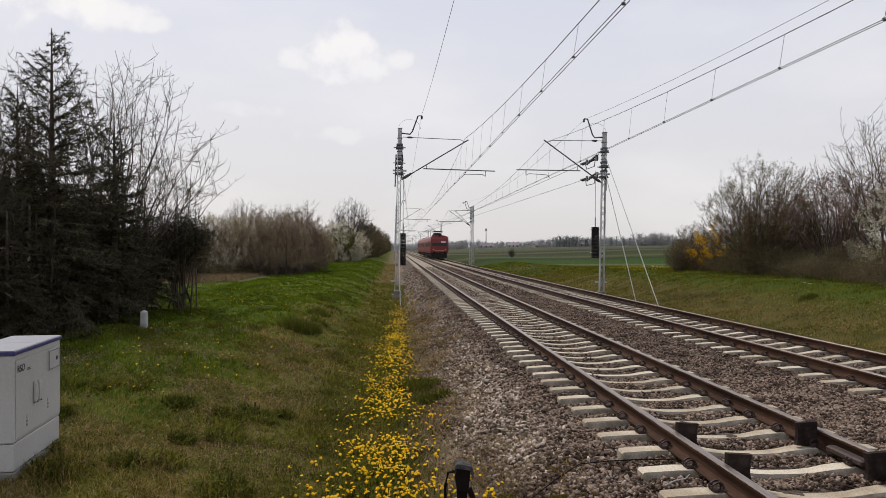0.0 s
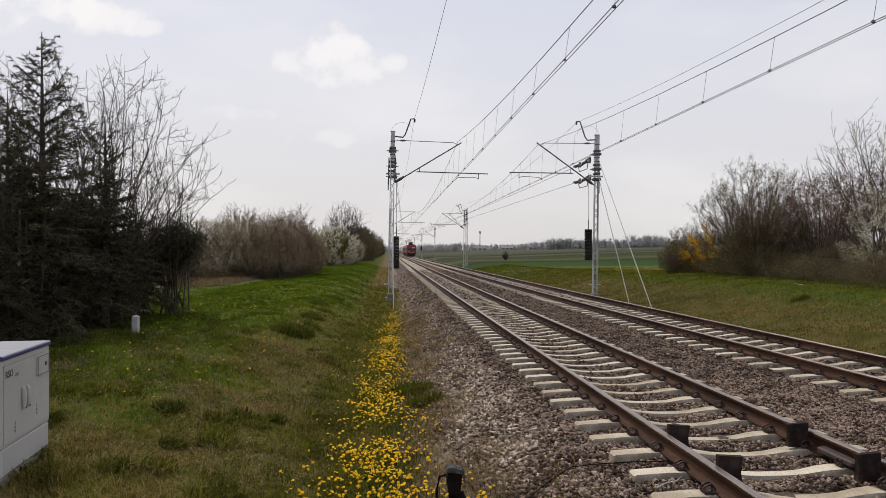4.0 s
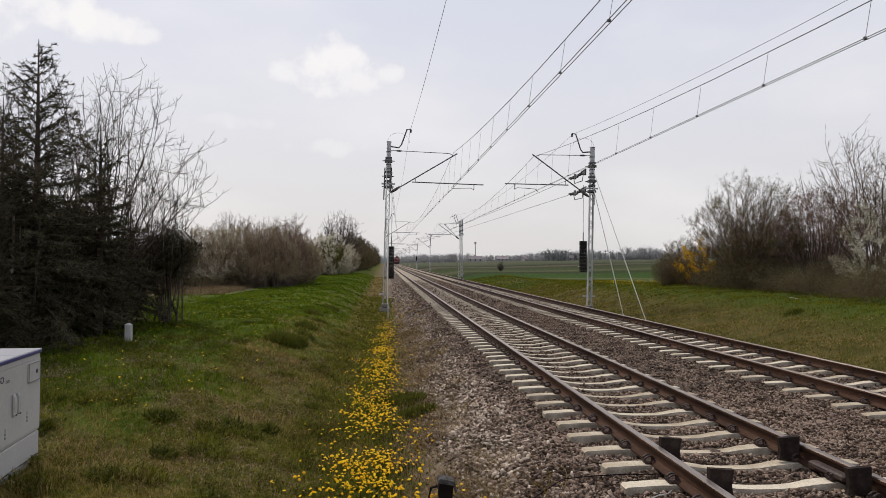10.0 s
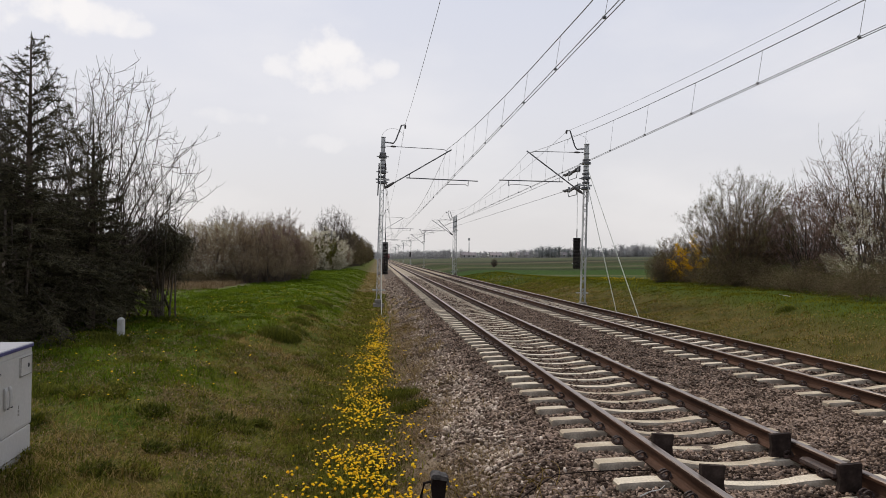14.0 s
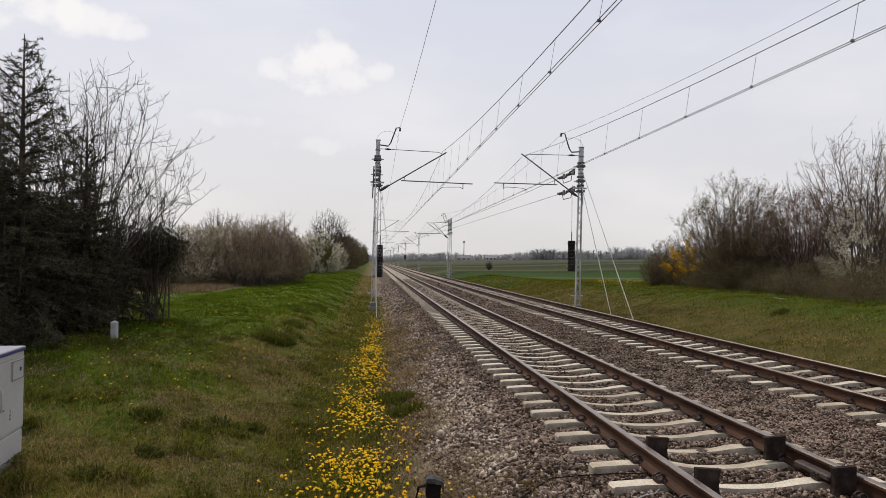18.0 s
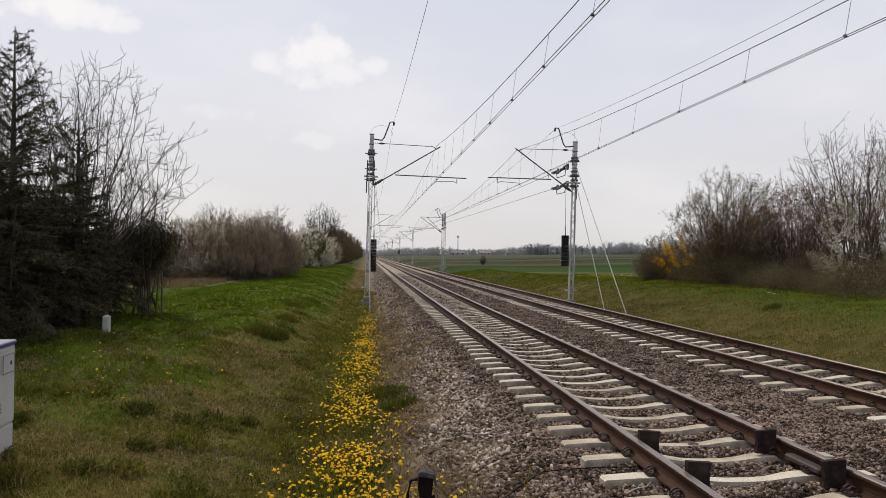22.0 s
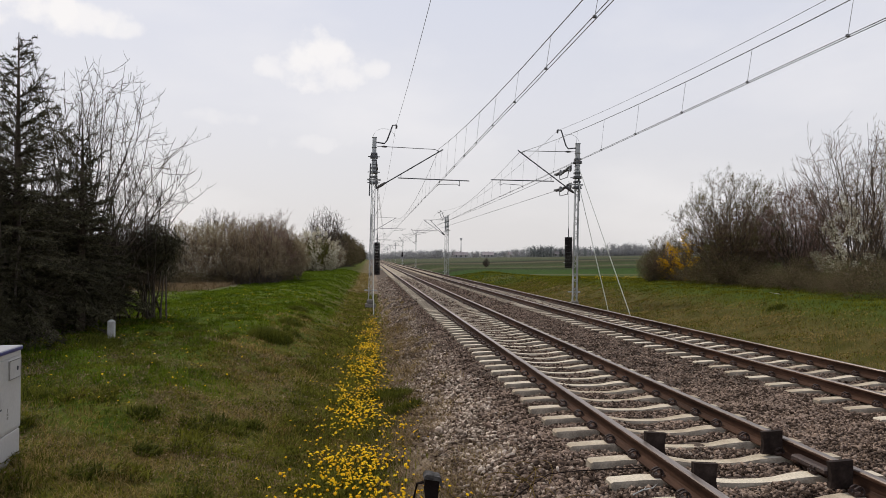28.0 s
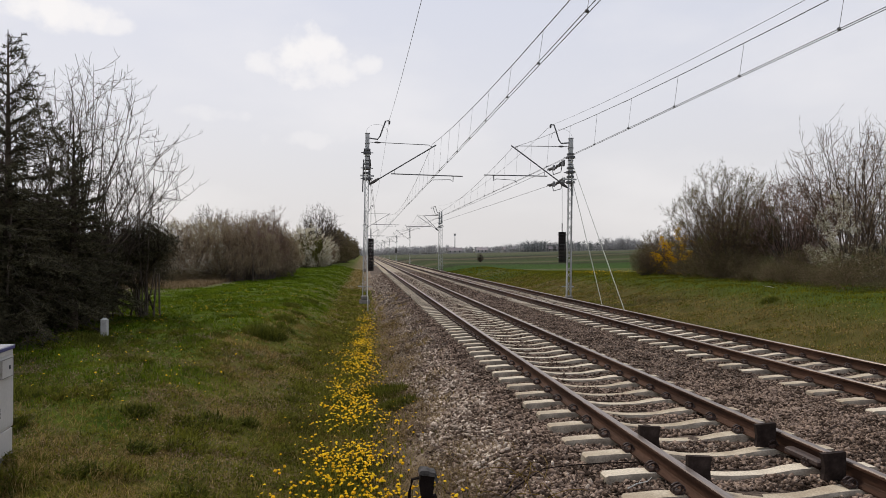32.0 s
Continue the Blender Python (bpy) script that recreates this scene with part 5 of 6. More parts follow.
# dome-shaped shrubs: stems fan out to a rounded crown of fine twigs
def dome_shrub(name, seed, rad, height, stems, branches, twig_m, bark_m, label, at, group="", category="shrub", leaf=None, leaf_n=0, leaf_size=0.04, foot=0.3, skirt=100, inner=None, inner_n=0, whip=0.12,
               r=0.035, tw=0.006, long=0.7):
    """foot: how far the stems' feet spread (share of rad); skirt: how far round the crown comes down, degrees; inner: leaves deep in the crown."""
    rs = np.random.default_rng(seed)
    big, mid, fine, ends = [], [], [], []
    h0 = height * 0.45
    for k in range(stems):
        a, phi = k * 2.39996 + rs.normal(0, 0.2), math.acos(1 - (k + 0.5) / stems * (1 - math.cos(radians(skirt))))
        end = np.array([rad * math.cos(a) * math.sin(phi), rad * math.sin(a) * math.sin(phi), h0 + (height - h0) * math.cos(phi)])
        end *= rs.uniform(0.86, 1.0) * (1 + whip * max(rs.normal(), -0.5))
        q = rs.uniform(0, 1) ** 0.5 * foot * rad
        base = np.array([math.cos(a) * q, math.sin(a) * q, -0.1])
        ctrl = base * 0.6 + end * 0.4
        ctrl[2] = end[2] * rs.uniform(0.35, 0.65)
        n = 7
        pts = [base * (1 - s) ** 2 + ctrl * 2 * s * (1 - s) + end * s * s + (rs.normal(size=3) * 0.03 * rad if 0 < s < 1 else 0) for s in (i / n for i in range(n + 1))]
        for i in range(n):
            big.append((*pts[i], *pts[i + 1], r * (1 - 0.85 * i / n), r * (1 - 0.85 * (i + 1) / n)))
        for j in range(branches):
            s = rs.uniform(0.32, 1.0)
            i = min(int(s * n), n - 1)
            p = pts[i] + (pts[i + 1] - pts[i]) * (s * n - i)
            d = (pts[i + 1] - pts[i]) / np.linalg.norm(pts[i + 1] - pts[i]) * 0.55 + rs.normal(size=3) * 0.6 + np.array([0, 0, 0.12])
            d /= np.linalg.norm(d)
            ln = long * rs.uniform(0.3, 1.1) * height / 5
            for g in range(3):
                d = d + rs.normal(size=3) * 0.16 + np.array([0, 0, 0.14])
                d /= np.linalg.norm(d)
                e = p + d * ln / 3
                mid.append((*p, *e, r * 0.26 * (1 - g * 0.22), r * 0.26 * (0.78 - g * 0.22)))
                for w in range(2):
                    td = d * 0.75 + rs.normal(size=3) * 0.38 + np.array([0, 0, 0.12])
                    td /= np.linalg.norm(td)
                    tl = rs.uniform(0.09, 0.30) * min(height / 5, 1.25)
                    knee = e + td * tl * 0.55
                    bend = td + rs.normal(size=3) * 0.18 + np.array([0, 0, 0.35])
                    tip = knee + bend / np.linalg.norm(bend) * tl * 0.5
                    fine.append((*e, *knee, tw, tw * 0.8))
                    fine.append((*knee, *tip, tw * 0.8, tw * 0.5))
                    ends.append(tip)
                    ends.append(knee)
                p = e
    t = thing(name, at, label, category, group)
    tagged(part("trunk", stick_mesh("trunk", big, 5), bark_m, t), kind="stuff")
    tagged(part("limbwork", stick_mesh("limbwork", mid, 3), twig_m, t), kind="stuff")
    tagged(part("twigwork", stick_mesh("twigwork", fine, 3), twig_m, t), kind="stuff")
    e = np.array(ends)
    out_ = np.sqrt((e[:, 0] / rad) ** 2 + (e[:, 1] / rad) ** 2 + ((e[:, 2] - h0) / (height - h0)) ** 2)
    for m_, n, shell, nm in ((leaf, leaf_n, out_ > 0.8, "foliage"), (inner, inner_n, out_ < 0.78, "inner_foliage")):
        if m_ is not None and n:
            q = e[shell]
            q = q[rs.integers(0, len(q), n)] + rs.normal(size=(n, 3)) * 0.07
            tagged(part(nm, leaf_mesh(nm, q, leaf_size, rs), m_, t), kind="stuff")
    return t


# the dark wood's edge on the bank
SPRUCE_TEXT = "dark green spruce with drooping boughs at the wood's edge"
sp = spruce("spruce", 3, 6.85, 2.2, at_ground(-7.6, 16.6), SPRUCE_TEXT, 0.9)
sp2 = spruce("spruce", 11, 5.3, 1.5, at_ground(-7.0, 18.6), SPRUCE_TEXT, 0.95)
place_copies(sp, ((-8.7, 17.4, 0.84, 110), (-8.4, 15.7, 0.7, 240), (-9.6, 15.2, 0.62, 70), (-9.0, 18.5, 0.62, 160), (-8.3, 13.2, 0.6, 15), (-11.8, 17.0, 0.7, 215), (-10.6, 20.5, 0.66, 300)))
place_copies(sp2, ((-8.2, 20.6, 0.66, 80), (-7.8, 22.6, 0.6, 20), (-9.2, 22.4, 0.7, 250), (-7.6, 15.0, 0.62, 200), (-10.0, 13.6, 0.8, 10), (-8.4, 17.6, 0.8, 120)))
sp3 = spruce("spruce", 29, 3.3, 1.5, at_ground(-7.2, 21.4), "low bushy dark spruce at the end of the wood", 0.6)
place_copies(sp3, ((-8.2, 19.6, 1.1, 250), (-8.0, 17.6, 1.0, 20), (-8.3, 15.4, 1.0, 100), (-9.3, 16.2, 1.15, 200), (-8.6, 21.8, 1.2, 310), (-9.6, 19.4, 1.2, 60), (-9.4, 12.6, 1.1, 10), (-11.0, 13.0, 1.3, 130),
                   (-8.8, 14.2, 1.0, 40), (-8.9, 17.0, 1.05, 280), (-9.0, 20.6, 1.15, 10), (-7.9, 16.2, 1.0, 330), (-7.7, 19.0, 0.95, 190), (-8.2, 12.0, 0.95, 70)))


def saplings():
    """Slim bare stems that stand in the dark under the boughs."""
    rs = np.random.default_rng(83)
    for k in range(26):
        x, y = -7.35 - 0.09 * k * rs.uniform(0.2, 1.0), 12.4 + 10.0 * rs.uniform(0, 1)
        t = thing("sapling", at_ground(x, y), "slim grey-brown leafless stem in the shade of the spruces", "sapling", "saplings under the spruces")
        h, r = rs.uniform(2.2, 3.2), rs.uniform(0.018, 0.05)
        dx, dy = rs.normal(0, 0.12, 2)
        part("stem", Shape().tube([(0, 0, -0.1), (dx * 0.4 + rs.normal(0, 0.02), dy * 0.4, h * 0.45), (dx, dy, h)], [r, r * 0.85, r * 0.55], 6), M_BARK, t)


saplings()
YEW = "dense dark rounded evergreen shrub at the end of the wood"
ev = bare_tree("evergreen_shrub", 61, 3.15, 3, (0, 5, 6, 6, 5), 0.62, 0.62, 0.15, 0.08, 0.045, 0.22, twig=M_FORESTSHADE, bark=M_FORESTSHADE, leaf=M_NEEDLE, leaf_n=24000, leaf_size=0.05, slim=0.13, jitter=0.09,
               label=YEW, category="shrub", at=at_ground(-6.2, 22.2), group="evergreen shrubs", first=0.4, bare=1.05)
place_copies(ev, ((-6.9, 22.9, 0.95, 130), (-8.0, 18.8, 0.9, 200)))
BT = "leafless deciduous tree with fine bare branches behind the spruces"
WG = "bare trees at the wood's edge"


bt = dome_shrub("bare_tree", 21, 2.9, 7.75, 44, 17, M_TWIGBACKLIT, M_BARK, BT, at_ground(-7.75, 20.9), WG, "tree", foot=0.06, skirt=88, whip=0.015, r=0.030, tw=0.0055, long=0.66)
dome_shrub("bare_tree", 27, 1.0, 5.0, 8, 12, M_TWIGBACKLIT, M_BARK, "slim bare tree leaning out from the wood's edge", at_ground(-6.3, 22.0), WG, "tree", foot=0.1, skirt=80, whip=0.05, r=0.03, tw=0.0055, long=0.6)
place_copies(bt, ((-9.7, 21.0, 0.95, 200), (-12.2, 20.5, 0.96, 40), (-11.5, 14.5, 0.75, 280)))
bs_ = bare_tree("brown_shrub", 35, 3.3, 7, (0, 5, 6, 6), 0.8, 0.64, 0.2, 0.02, 0.025, 0.6, twig=M_BRUSH, bark=M_FORESTSHADE, label="brown leafless shrub before the spruces", category="shrub", at=at_ground(-9.0, 13.2), group="undergrowth")
place_copies(bs_, ((-7.0, 21.6, 0.72, 20),))
# closes the gaps under the spruces, with the shade there painted into its colour
th = bare_tree("undergrowth_shrub", 31, 2.6, 9, (0, 4, 5, 5), 0.9, 0.62, 0.2, 0.02, 0.025, 0.7, twig=M_FORESTSHADE, bark=M_FORESTSHADE, leaf=M_FORESTSHADE, leaf_n=3600, leaf_size=0.06, slim=0.18, jitter=0.12,
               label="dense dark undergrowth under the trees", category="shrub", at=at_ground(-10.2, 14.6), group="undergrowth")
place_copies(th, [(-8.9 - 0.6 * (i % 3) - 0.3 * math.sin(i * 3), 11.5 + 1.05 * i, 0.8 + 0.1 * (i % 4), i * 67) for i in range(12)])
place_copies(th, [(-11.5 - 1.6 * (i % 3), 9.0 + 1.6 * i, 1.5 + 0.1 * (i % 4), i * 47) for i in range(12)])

# the hedge along the bank, into the distance
HB, HG = "wide leafless brown thicket beside the grassy bank", "hedge along the bank"
hb = dome_shrub("thicket", 41, 2.6, 4.5, 100, 17, M_TWIG, M_BARK, HB, at_ground(-9.8, 53.0), HG, leaf=M_CREAM, leaf_n=12000, leaf_size=0.024, foot=0.8, skirt=108, whip=0.03, r=0.028, tw=0.0075)
hc_ = dome_shrub("blossoming_thicket", 44, 2.4, 4.5, 80, 15, M_TWIG, M_BARK, "cream-blossoming thicket at the hedge's near end", at_ground(-11.7, 51.5), HG, leaf=M_BLOSSOM, leaf_n=12000, leaf_size=0.03, foot=0.6, skirt=118, whip=0.03, r=0.028, tw=0.007)
hr = dome_shrub("thicket", 45, 2.0, 5.4, 64, 17, M_TWIGRED, M_BARK, "taller red-brown leafless shrub in the thicket", at_ground(-7.3, 55.0), HG, leaf=M_BUD, leaf_n=4000, leaf_size=0.024, foot=0.5, skirt=98, whip=0.06, r=0.028, tw=0.007)
dome_shrub("blossoming_shrub", 42, 3.1, 5.6, 70, 13, M_BRUSH, M_FORESTSHADE, "white-blossoming dark green hawthorn shrub in the hedge", at_ground(-7.0, 97.0), HG, leaf=M_BLOSSOM, leaf_n=22000, leaf_size=0.055,
                foot=0.5, skirt=125, inner=M_HERB, inner_n=11000, whip=0.03, r=0.03)
ht = dome_shrub("bare_tree", 43, 3.7, 9.9, 90, 20, M_TWIGBACKLIT, M_BARK, "rounded leafless tree rising above the hedge", at_ground(-7.0, 117.0), HG, "tree", foot=0.1, skirt=110, r=0.06, tw=0.013, whip=0.02)
hd = dome_shrub("olive_shrub", 46, 3.1, 6.2, 50, 12, M_TWIG, M_BARK, "olive-brown budding shrub at the end of the hedge", at_ground(-6.0, 124.0), HG, leaf=M_OLIVE, leaf_n=11000, leaf_size=0.06, foot=0.6, skirt=120, whip=0.04, tw=0.009)
spruce("spruce", 17, 7.0, 2.4, at_ground(-4.6, 146.0), "bushy dark evergreen at the end of the hedge")
place_copies(hb, ((-8.3, 52.5, 1.0, 150), (-10.8, 57.0, 1.08, 260), (-7.3, 58.5, 0.98, 20), (-9.2, 62.0, 1.1, 310), (-8.6, 70.0, 1.1, 100), (-12.8, 58.0, 1.0, 40), (-9.4, 105.0, 1.2, 60)))
place_copies(hc_, ((-13.2, 53.0, 0.95, 90), (-5.7, 106.0, 1.0, 200)))
place_copies(hr, ((-8.0, 60.0, 0.95, 120), (-9.6, 57.5, 0.98, 230)))
place_copies(ht, ((-12.9, 62.0, 0.60, 50), (-5.0, 156.0, 0.72, 10)))
place_copies(hd, ((-5.6, 131.0, 1.1, 50), (-5.0, 139.0, 1.0, 170)))
place_copies(hd, [(-5.2 - 0.8 * math.sin(i * 2.1), 150 + 14 * i, 1.0 + 0.2 * math.sin(i * 1.7), i * 53) for i in range(14)], "olive-brown shrub of the far hedge")

# bushes beyond the second track
RB, RG = "bushy leafless tree on the slope beyond the tracks", "bushes beyond the tracks"
# rb and rw take the darker brushwood brown: backlight held in the twig colour
rb = dome_shrub("bush_tree", 51, 3.0, 5.9, 90, 20, M_BRUSH, M_BARK, RB, at_ground(19.4, 37.0), RG, leaf=M_BUD, leaf_n=16000, leaf_size=0.026, foot=0.12, skirt=106, r=0.034, tw=0.0065, whip=0.015, long=0.8)
rr = dome_shrub("reddish_bush", 52, 2.3, 5.2, 46, 16, M_TWIGRED, M_BARK, "reddish budding bush on the slope beyond the tracks", at_ground(21.7, 34.5), RG, leaf=M_TWIGRED, leaf_n=6000, leaf_size=0.032, foot=0.16, skirt=92, whip=0.05, tw=0.006, long=0.85)
rw = dome_shrub("budding_tree", 53, 3.3, 7.9, 40, 19, M_BRUSH, M_BARK, "tall slender leafless tree with a pale trunk", at_ground(22.6, 31.5), RG, "tree", foot=0.06, skirt=86, whip=0.03, r=0.036, tw=0.0065, long=0.75)
dome_shrub("blossoming_shrub", 55, 1.9, 4.2, 26, 12, M_TWIG, M_BARK, "cream-blossoming shrub among the bare bushes", at_ground(22.4, 30.4), RG, leaf=M_BLOSSOM, leaf_n=7000, leaf_size=0.034, foot=0.2, skirt=115)
dome_shrub("forsythia", 54, 1.3, 2.5, 36, 8, M_BRUSH, M_BRUSH, "yellow-flowering forsythia among bare bushes", at_ground(18.75, 42.2), leaf=M_FORSY, leaf_n=3400, leaf_size=0.05, foot=0.3, skirt=115)
place_copies(rb, ((18.9, 44.5, 0.5, 200), (17.2, 42.5, 0.33, 140), (20.8, 38.5, 0.8, 60)))
place_copies(rr, ((23.6, 37.0, 1.0, 130),))
place_copies(rw, ((26.0, 33.5, 0.95, 70), (26.6, 29.5, 1.0, 280)))
tu = bare_tree("undergrowth_shrub", 33, 2.0, 10, (0, 4, 5, 6), 0.95, 0.62, 0.22, 0.0, 0.016, 0.8, twig=M_TWIG, bark=M_BRUSH, leaf=M_OLIVE, leaf_n=3600, leaf_size=0.04, slim=0.4, label="low brown undergrowth beneath the bushes", category="shrub",
               at=at_ground(18.0, 36.0), group="undergrowth")
place_copies(tu, [(17.9 + 0.5 * math.sin(i * 2.3) + 0.9 * (i % 3), 41.6 - 0.95 * i, 0.42 + 0.3 * (0.5 + 0.5 * math.sin(i * 1.9)) + 0.08 * (i % 3), i * 71) for i in range(20)])
place_copies(tu, [(-12.6 + 0.33 * i - 0.4 * math.sin(i * 2.9), 47.0 + 0.55 * i, 0.36 + 0.1 * (i % 3), i * 61) for i in range(18)], "low brown brushwood along the hedge")


# ---- grass and flowers ----
def blades(name, x, y, height, width, material, label, lean=0.5):
    n = len(x)
    z = np.where((x > 0.3) & (x < 9.9), np.maximum(ground_z(x, y), bed_z(x, y)), ground_z(x, y))
    a = rng.uniform(0, 2 * np.pi, n)
    b_ = rng.uniform(0, 2 * np.pi, n)
    l = rng.uniform(0, lean, n)
    p = np.stack([x, y, z - 0.01], -1)
    w = np.stack([np.cos(a), np.sin(a), np.zeros(n)], -1) * width[:, None] * 0.5
    d = np.stack([np.cos(b_) * l, np.sin(b_) * l, np.ones(n)], -1)
    mid = p + d * height[:, None] * 0.55
    tip = p + d * height[:, None] + np.stack([np.cos(b_), np.sin(b_), -0.3 * np.ones(n)], -1) * (height * l * 0.7)[:, None]
    v = np.stack([p - w, p + w, mid + w * 0.8, mid - w * 0.8, tip], 1).reshape(-1, 3)
    i = np.arange(n)[:, None] * 5
    tri = np.concatenate([i + np.array([[0, 1, 2]]), i + np.array([[0, 2, 3]]), i + np.array([[3, 2, 4]])])
    ob = part(name, array_mesh(name, v, tri), material)
    return tagged(ob, label, "grass", kind="stuff")


def scatter(n, x0, x1, y0, y1, power=1.6):
    """Points over a strip, denser towards its near end."""
    u = rng.uniform(0, 1, n)
    y = y0 + (y1 - y0) * u ** power
    return rng.uniform(x0, x1, n), y


def clumpy(x, y, f=1.0):
    return 0.5 + 0.25 * (np.sin(x * 2.3 * f + 1.7 * np.sin(y * 1.1 * f)) + np.sin(y * 1.9 * f + 1.3 * np.sin(x * 1.7 * f + 2)))


def tufts(n, x0, x1, y0, y1, power, per, loose):
    """Blade positions gathered in tufts."""
    x, y = scatter(n, x0, x1, y0, y1, power)
    r = loose * rng.uniform(0.4, 1.5, n)
    x, y, r = np.repeat(x, per), np.repeat(y, per), np.repeat(r, per)
    tone = np.repeat(rng.uniform(0, 1, n), per)
    return x + rng.normal(0, 1, n * per) * r, y + rng.normal(0, 1, n * per) * r, tone


def sow():
    x, y, tone = tufts(26000, -8.4, 0.1, 4.0, 110, 2.7, 11, 0.055)
    far = np.clip(y / 9, 0.8, 3.2)
    wave = clumpy(x * 0.7, y * 0.7)
    edge = -2.7 + 0.5 * np.sin(y * 0.7) + 0.5 * np.sin(y * 1.9 + x)
    lushness = np.clip((edge - x) / 0.9 + 0.5, 0, 1) * np.clip((y - 6.6 - 1.5 * np.sin(x * 1.3)) / 3, 0, 1)
    lushness = np.maximum(lushness, np.clip((y - 20) / 8, 0, 1) * np.clip((-0.9 - x) / 0.6, 0, 1))
    h = 0.035 + 0.11 * wave * tone + 0.03 * rng.uniform(0, 1, len(x))
    dry = tone > 0.52 + 0.5 * lushness
    herb = ~dry & (rng.uniform(0, 1, len(x)) < 0.35 * (1 - lushness))
    g_ = ~dry & ~herb & (rng.uniform(0, 1, len(x)) < 0.35 + 0.65 * lushness)
    rich = g_ & (lushness > 0.45)
    g_ &= ~rich
    blades("grass", x[g_], y[g_], h[g_], 0.0065 * far[g_], M_GRASS, "fresh green spring grass on the bank", 0.7)
    blades("grass", x[rich], y[rich], h[rich], 0.0065 * far[rich], M_LUSH, "lush bright green grass on the back of the bank", 0.7)
    blades("withered_grass", x[dry], y[dry], h[dry] * 1.1, 0.0055 * far[dry], M_DRY, "withered straw-coloured grass on the bank", 1.7)
    blades("grass", x[herb], y[herb], h[herb] * 0.8, 0.010 * far[herb], M_WEED, "low dark green herbs among the grass", 1.0)
    # matted dead stems, low green herbs and dark hollows on the near bank
    x, y, tone = tufts(8500, -6.6, -0.5, 4.6, 17, 1.8, 10, 0.07)
    k = clumpy(x * 1.3 + 3, y * 1.3) > rng.uniform(0.25, 0.7, len(x))
    blades("withered_grass", x[k], y[k], rng.uniform(0.02, 0.09, k.sum()), 0.006 * np.clip(y[k] / 9, 0.8, 2), M_LITTER, "matted dead stems on the bank", 2.6)
    x, y, tone = tufts(7500, -6.6, 0.1, 4.6, 16, 1.8, 10, 0.06)
    k = clumpy(x * 1.7, y * 1.7 + 5) > rng.uniform(0.3, 0.7, len(x))
    blades("grass", x[k], y[k], rng.uniform(0.02, 0.07, k.sum()), 0.015 * np.clip(y[k] / 9, 0.8, 2), M_WEED, "low leafy herbs on the bank", 1.6)
    # grass under the dandelions
    x, y, tone = tufts(4200, -1.3, 0.35, 4.4, 24, 1.9, 11, 0.06)
    k = tone > 0.25
    blades("grass", x[k], y[k], rng.uniform(0.03, 0.11, k.sum()), 0.009 * np.clip(y[k] / 9, 0.8, 3), M_DITCH, "green grass under the dandelions", 1.2)
    # soil litter between the ditch and the stones
    x, y, tone = tufts(6000, 0.15, 1.35, 4.5, 26, 1.9, 12, 0.06)
    k = clumpy(x * 1.4, y * 1.4) > rng.uniform(-0.2, 0.7, len(x)) - 0.5 * np.clip(0.9 - x, 0, 0.5)
    blades("withered_grass", x[k], y[k], rng.uniform(0.02, 0.10, k.sum()), 0.0055 * np.clip(y[k] / 9, 0.8, 3), M_LITTER, "brown dead plant litter beside the stones", 2.4)
    # weeds along the ditch, thinning out to both sides
    n = 52000
    y = 4.4 + 45 * rng.uniform(0, 1, n) ** 1.9
    x = -0.35 + 0.42 * rng.normal(0, 1, n)
    k = clumpy(x * 1.6, y * 1.6) > rng.uniform(0.1, 0.75, n)
    x, y = x[k], y[k]
    blades("grass", x, y, rng.uniform(0.04, 0.14, len(x)), 0.012 * np.clip(y / 9, 0.8, 4), M_DITCH, "dark green herbs in the ditch", 1.2)
    x, y, tone = tufts(1100, 0.1, 1.7, 4.5, 40, 1.7, 9, 0.07)
    k = clumpy(x, y, 1.4) > 0.5
    blades("withered_grass", x[k], y[k], rng.uniform(0.05, 0.22, k.sum()), 0.0045 * np.clip(y[k] / 9, 0.8, 4), M_DRY, "dead stalks on the ballast shoulder", 1.6)
    x, y, tone = tufts(11000, 9.3, 19.5, 9, 64, 1.3, 9, 0.16)
    far = np.clip(y / 10, 1.0, 4.5)
    q = tone * 0.8 + 0.5 * np.clip((x - 13.8) / 1.2, 0, 1)
    g_, d_, e_ = q > 0.86, q <= 0.45, (q > 0.45) & (q <= 0.86)
    blades("grass", x[g_], y[g_], rng.uniform(0.04, 0.12, g_.sum()), 0.007 * far[g_], M_GRASS, "green grass on the slope beyond the tracks")
    blades("grass", x[e_], y[e_], rng.uniform(0.03, 0.10, e_.sum()), 0.008 * far[e_], M_WEED, "olive weeds on the slope beyond the tracks")
    blades("withered_grass", x[d_], y[d_], rng.uniform(0.04, 0.14, d_.sum()), 0.005 * far[d_], M_DRY, "withered grass on the slope beyond the tracks", 1.1)
    x, y, tone = tufts(3000, 9.6, 17.0, 52, 100, 1.3, 8, 0.3)
    far = np.clip(y / 10, 1.0, 12)
    g_ = tone > 0.3
    blades("grass", x[g_], y[g_], rng.uniform(0.04, 0.12, g_.sum()), 0.006 * far[g_], M_GRASS, "green grass along the far track")
    blades("grass", x[~g_], y[~g_], rng.uniform(0.04, 0.12, (~g_).sum()), 0.006 * far[~g_], M_HERB, "olive weeds along the far track")
    # tall withered grass between the wood and the hedge
    x, y, tone = tufts(1500, -14.5, -9.0, 40, 50, 1.0, 10, 0.16)
    blades("withered_grass", x, y, rng.uniform(0.1, 0.36, len(x)), np.full(len(x), 0.014), M_LITTER, "tall reddish-brown dead grass before the hedge", 0.7)
    x, y, tone = tufts(1500, -12.0, -6.6, 24, 42, 1.0, 10, 0.12)
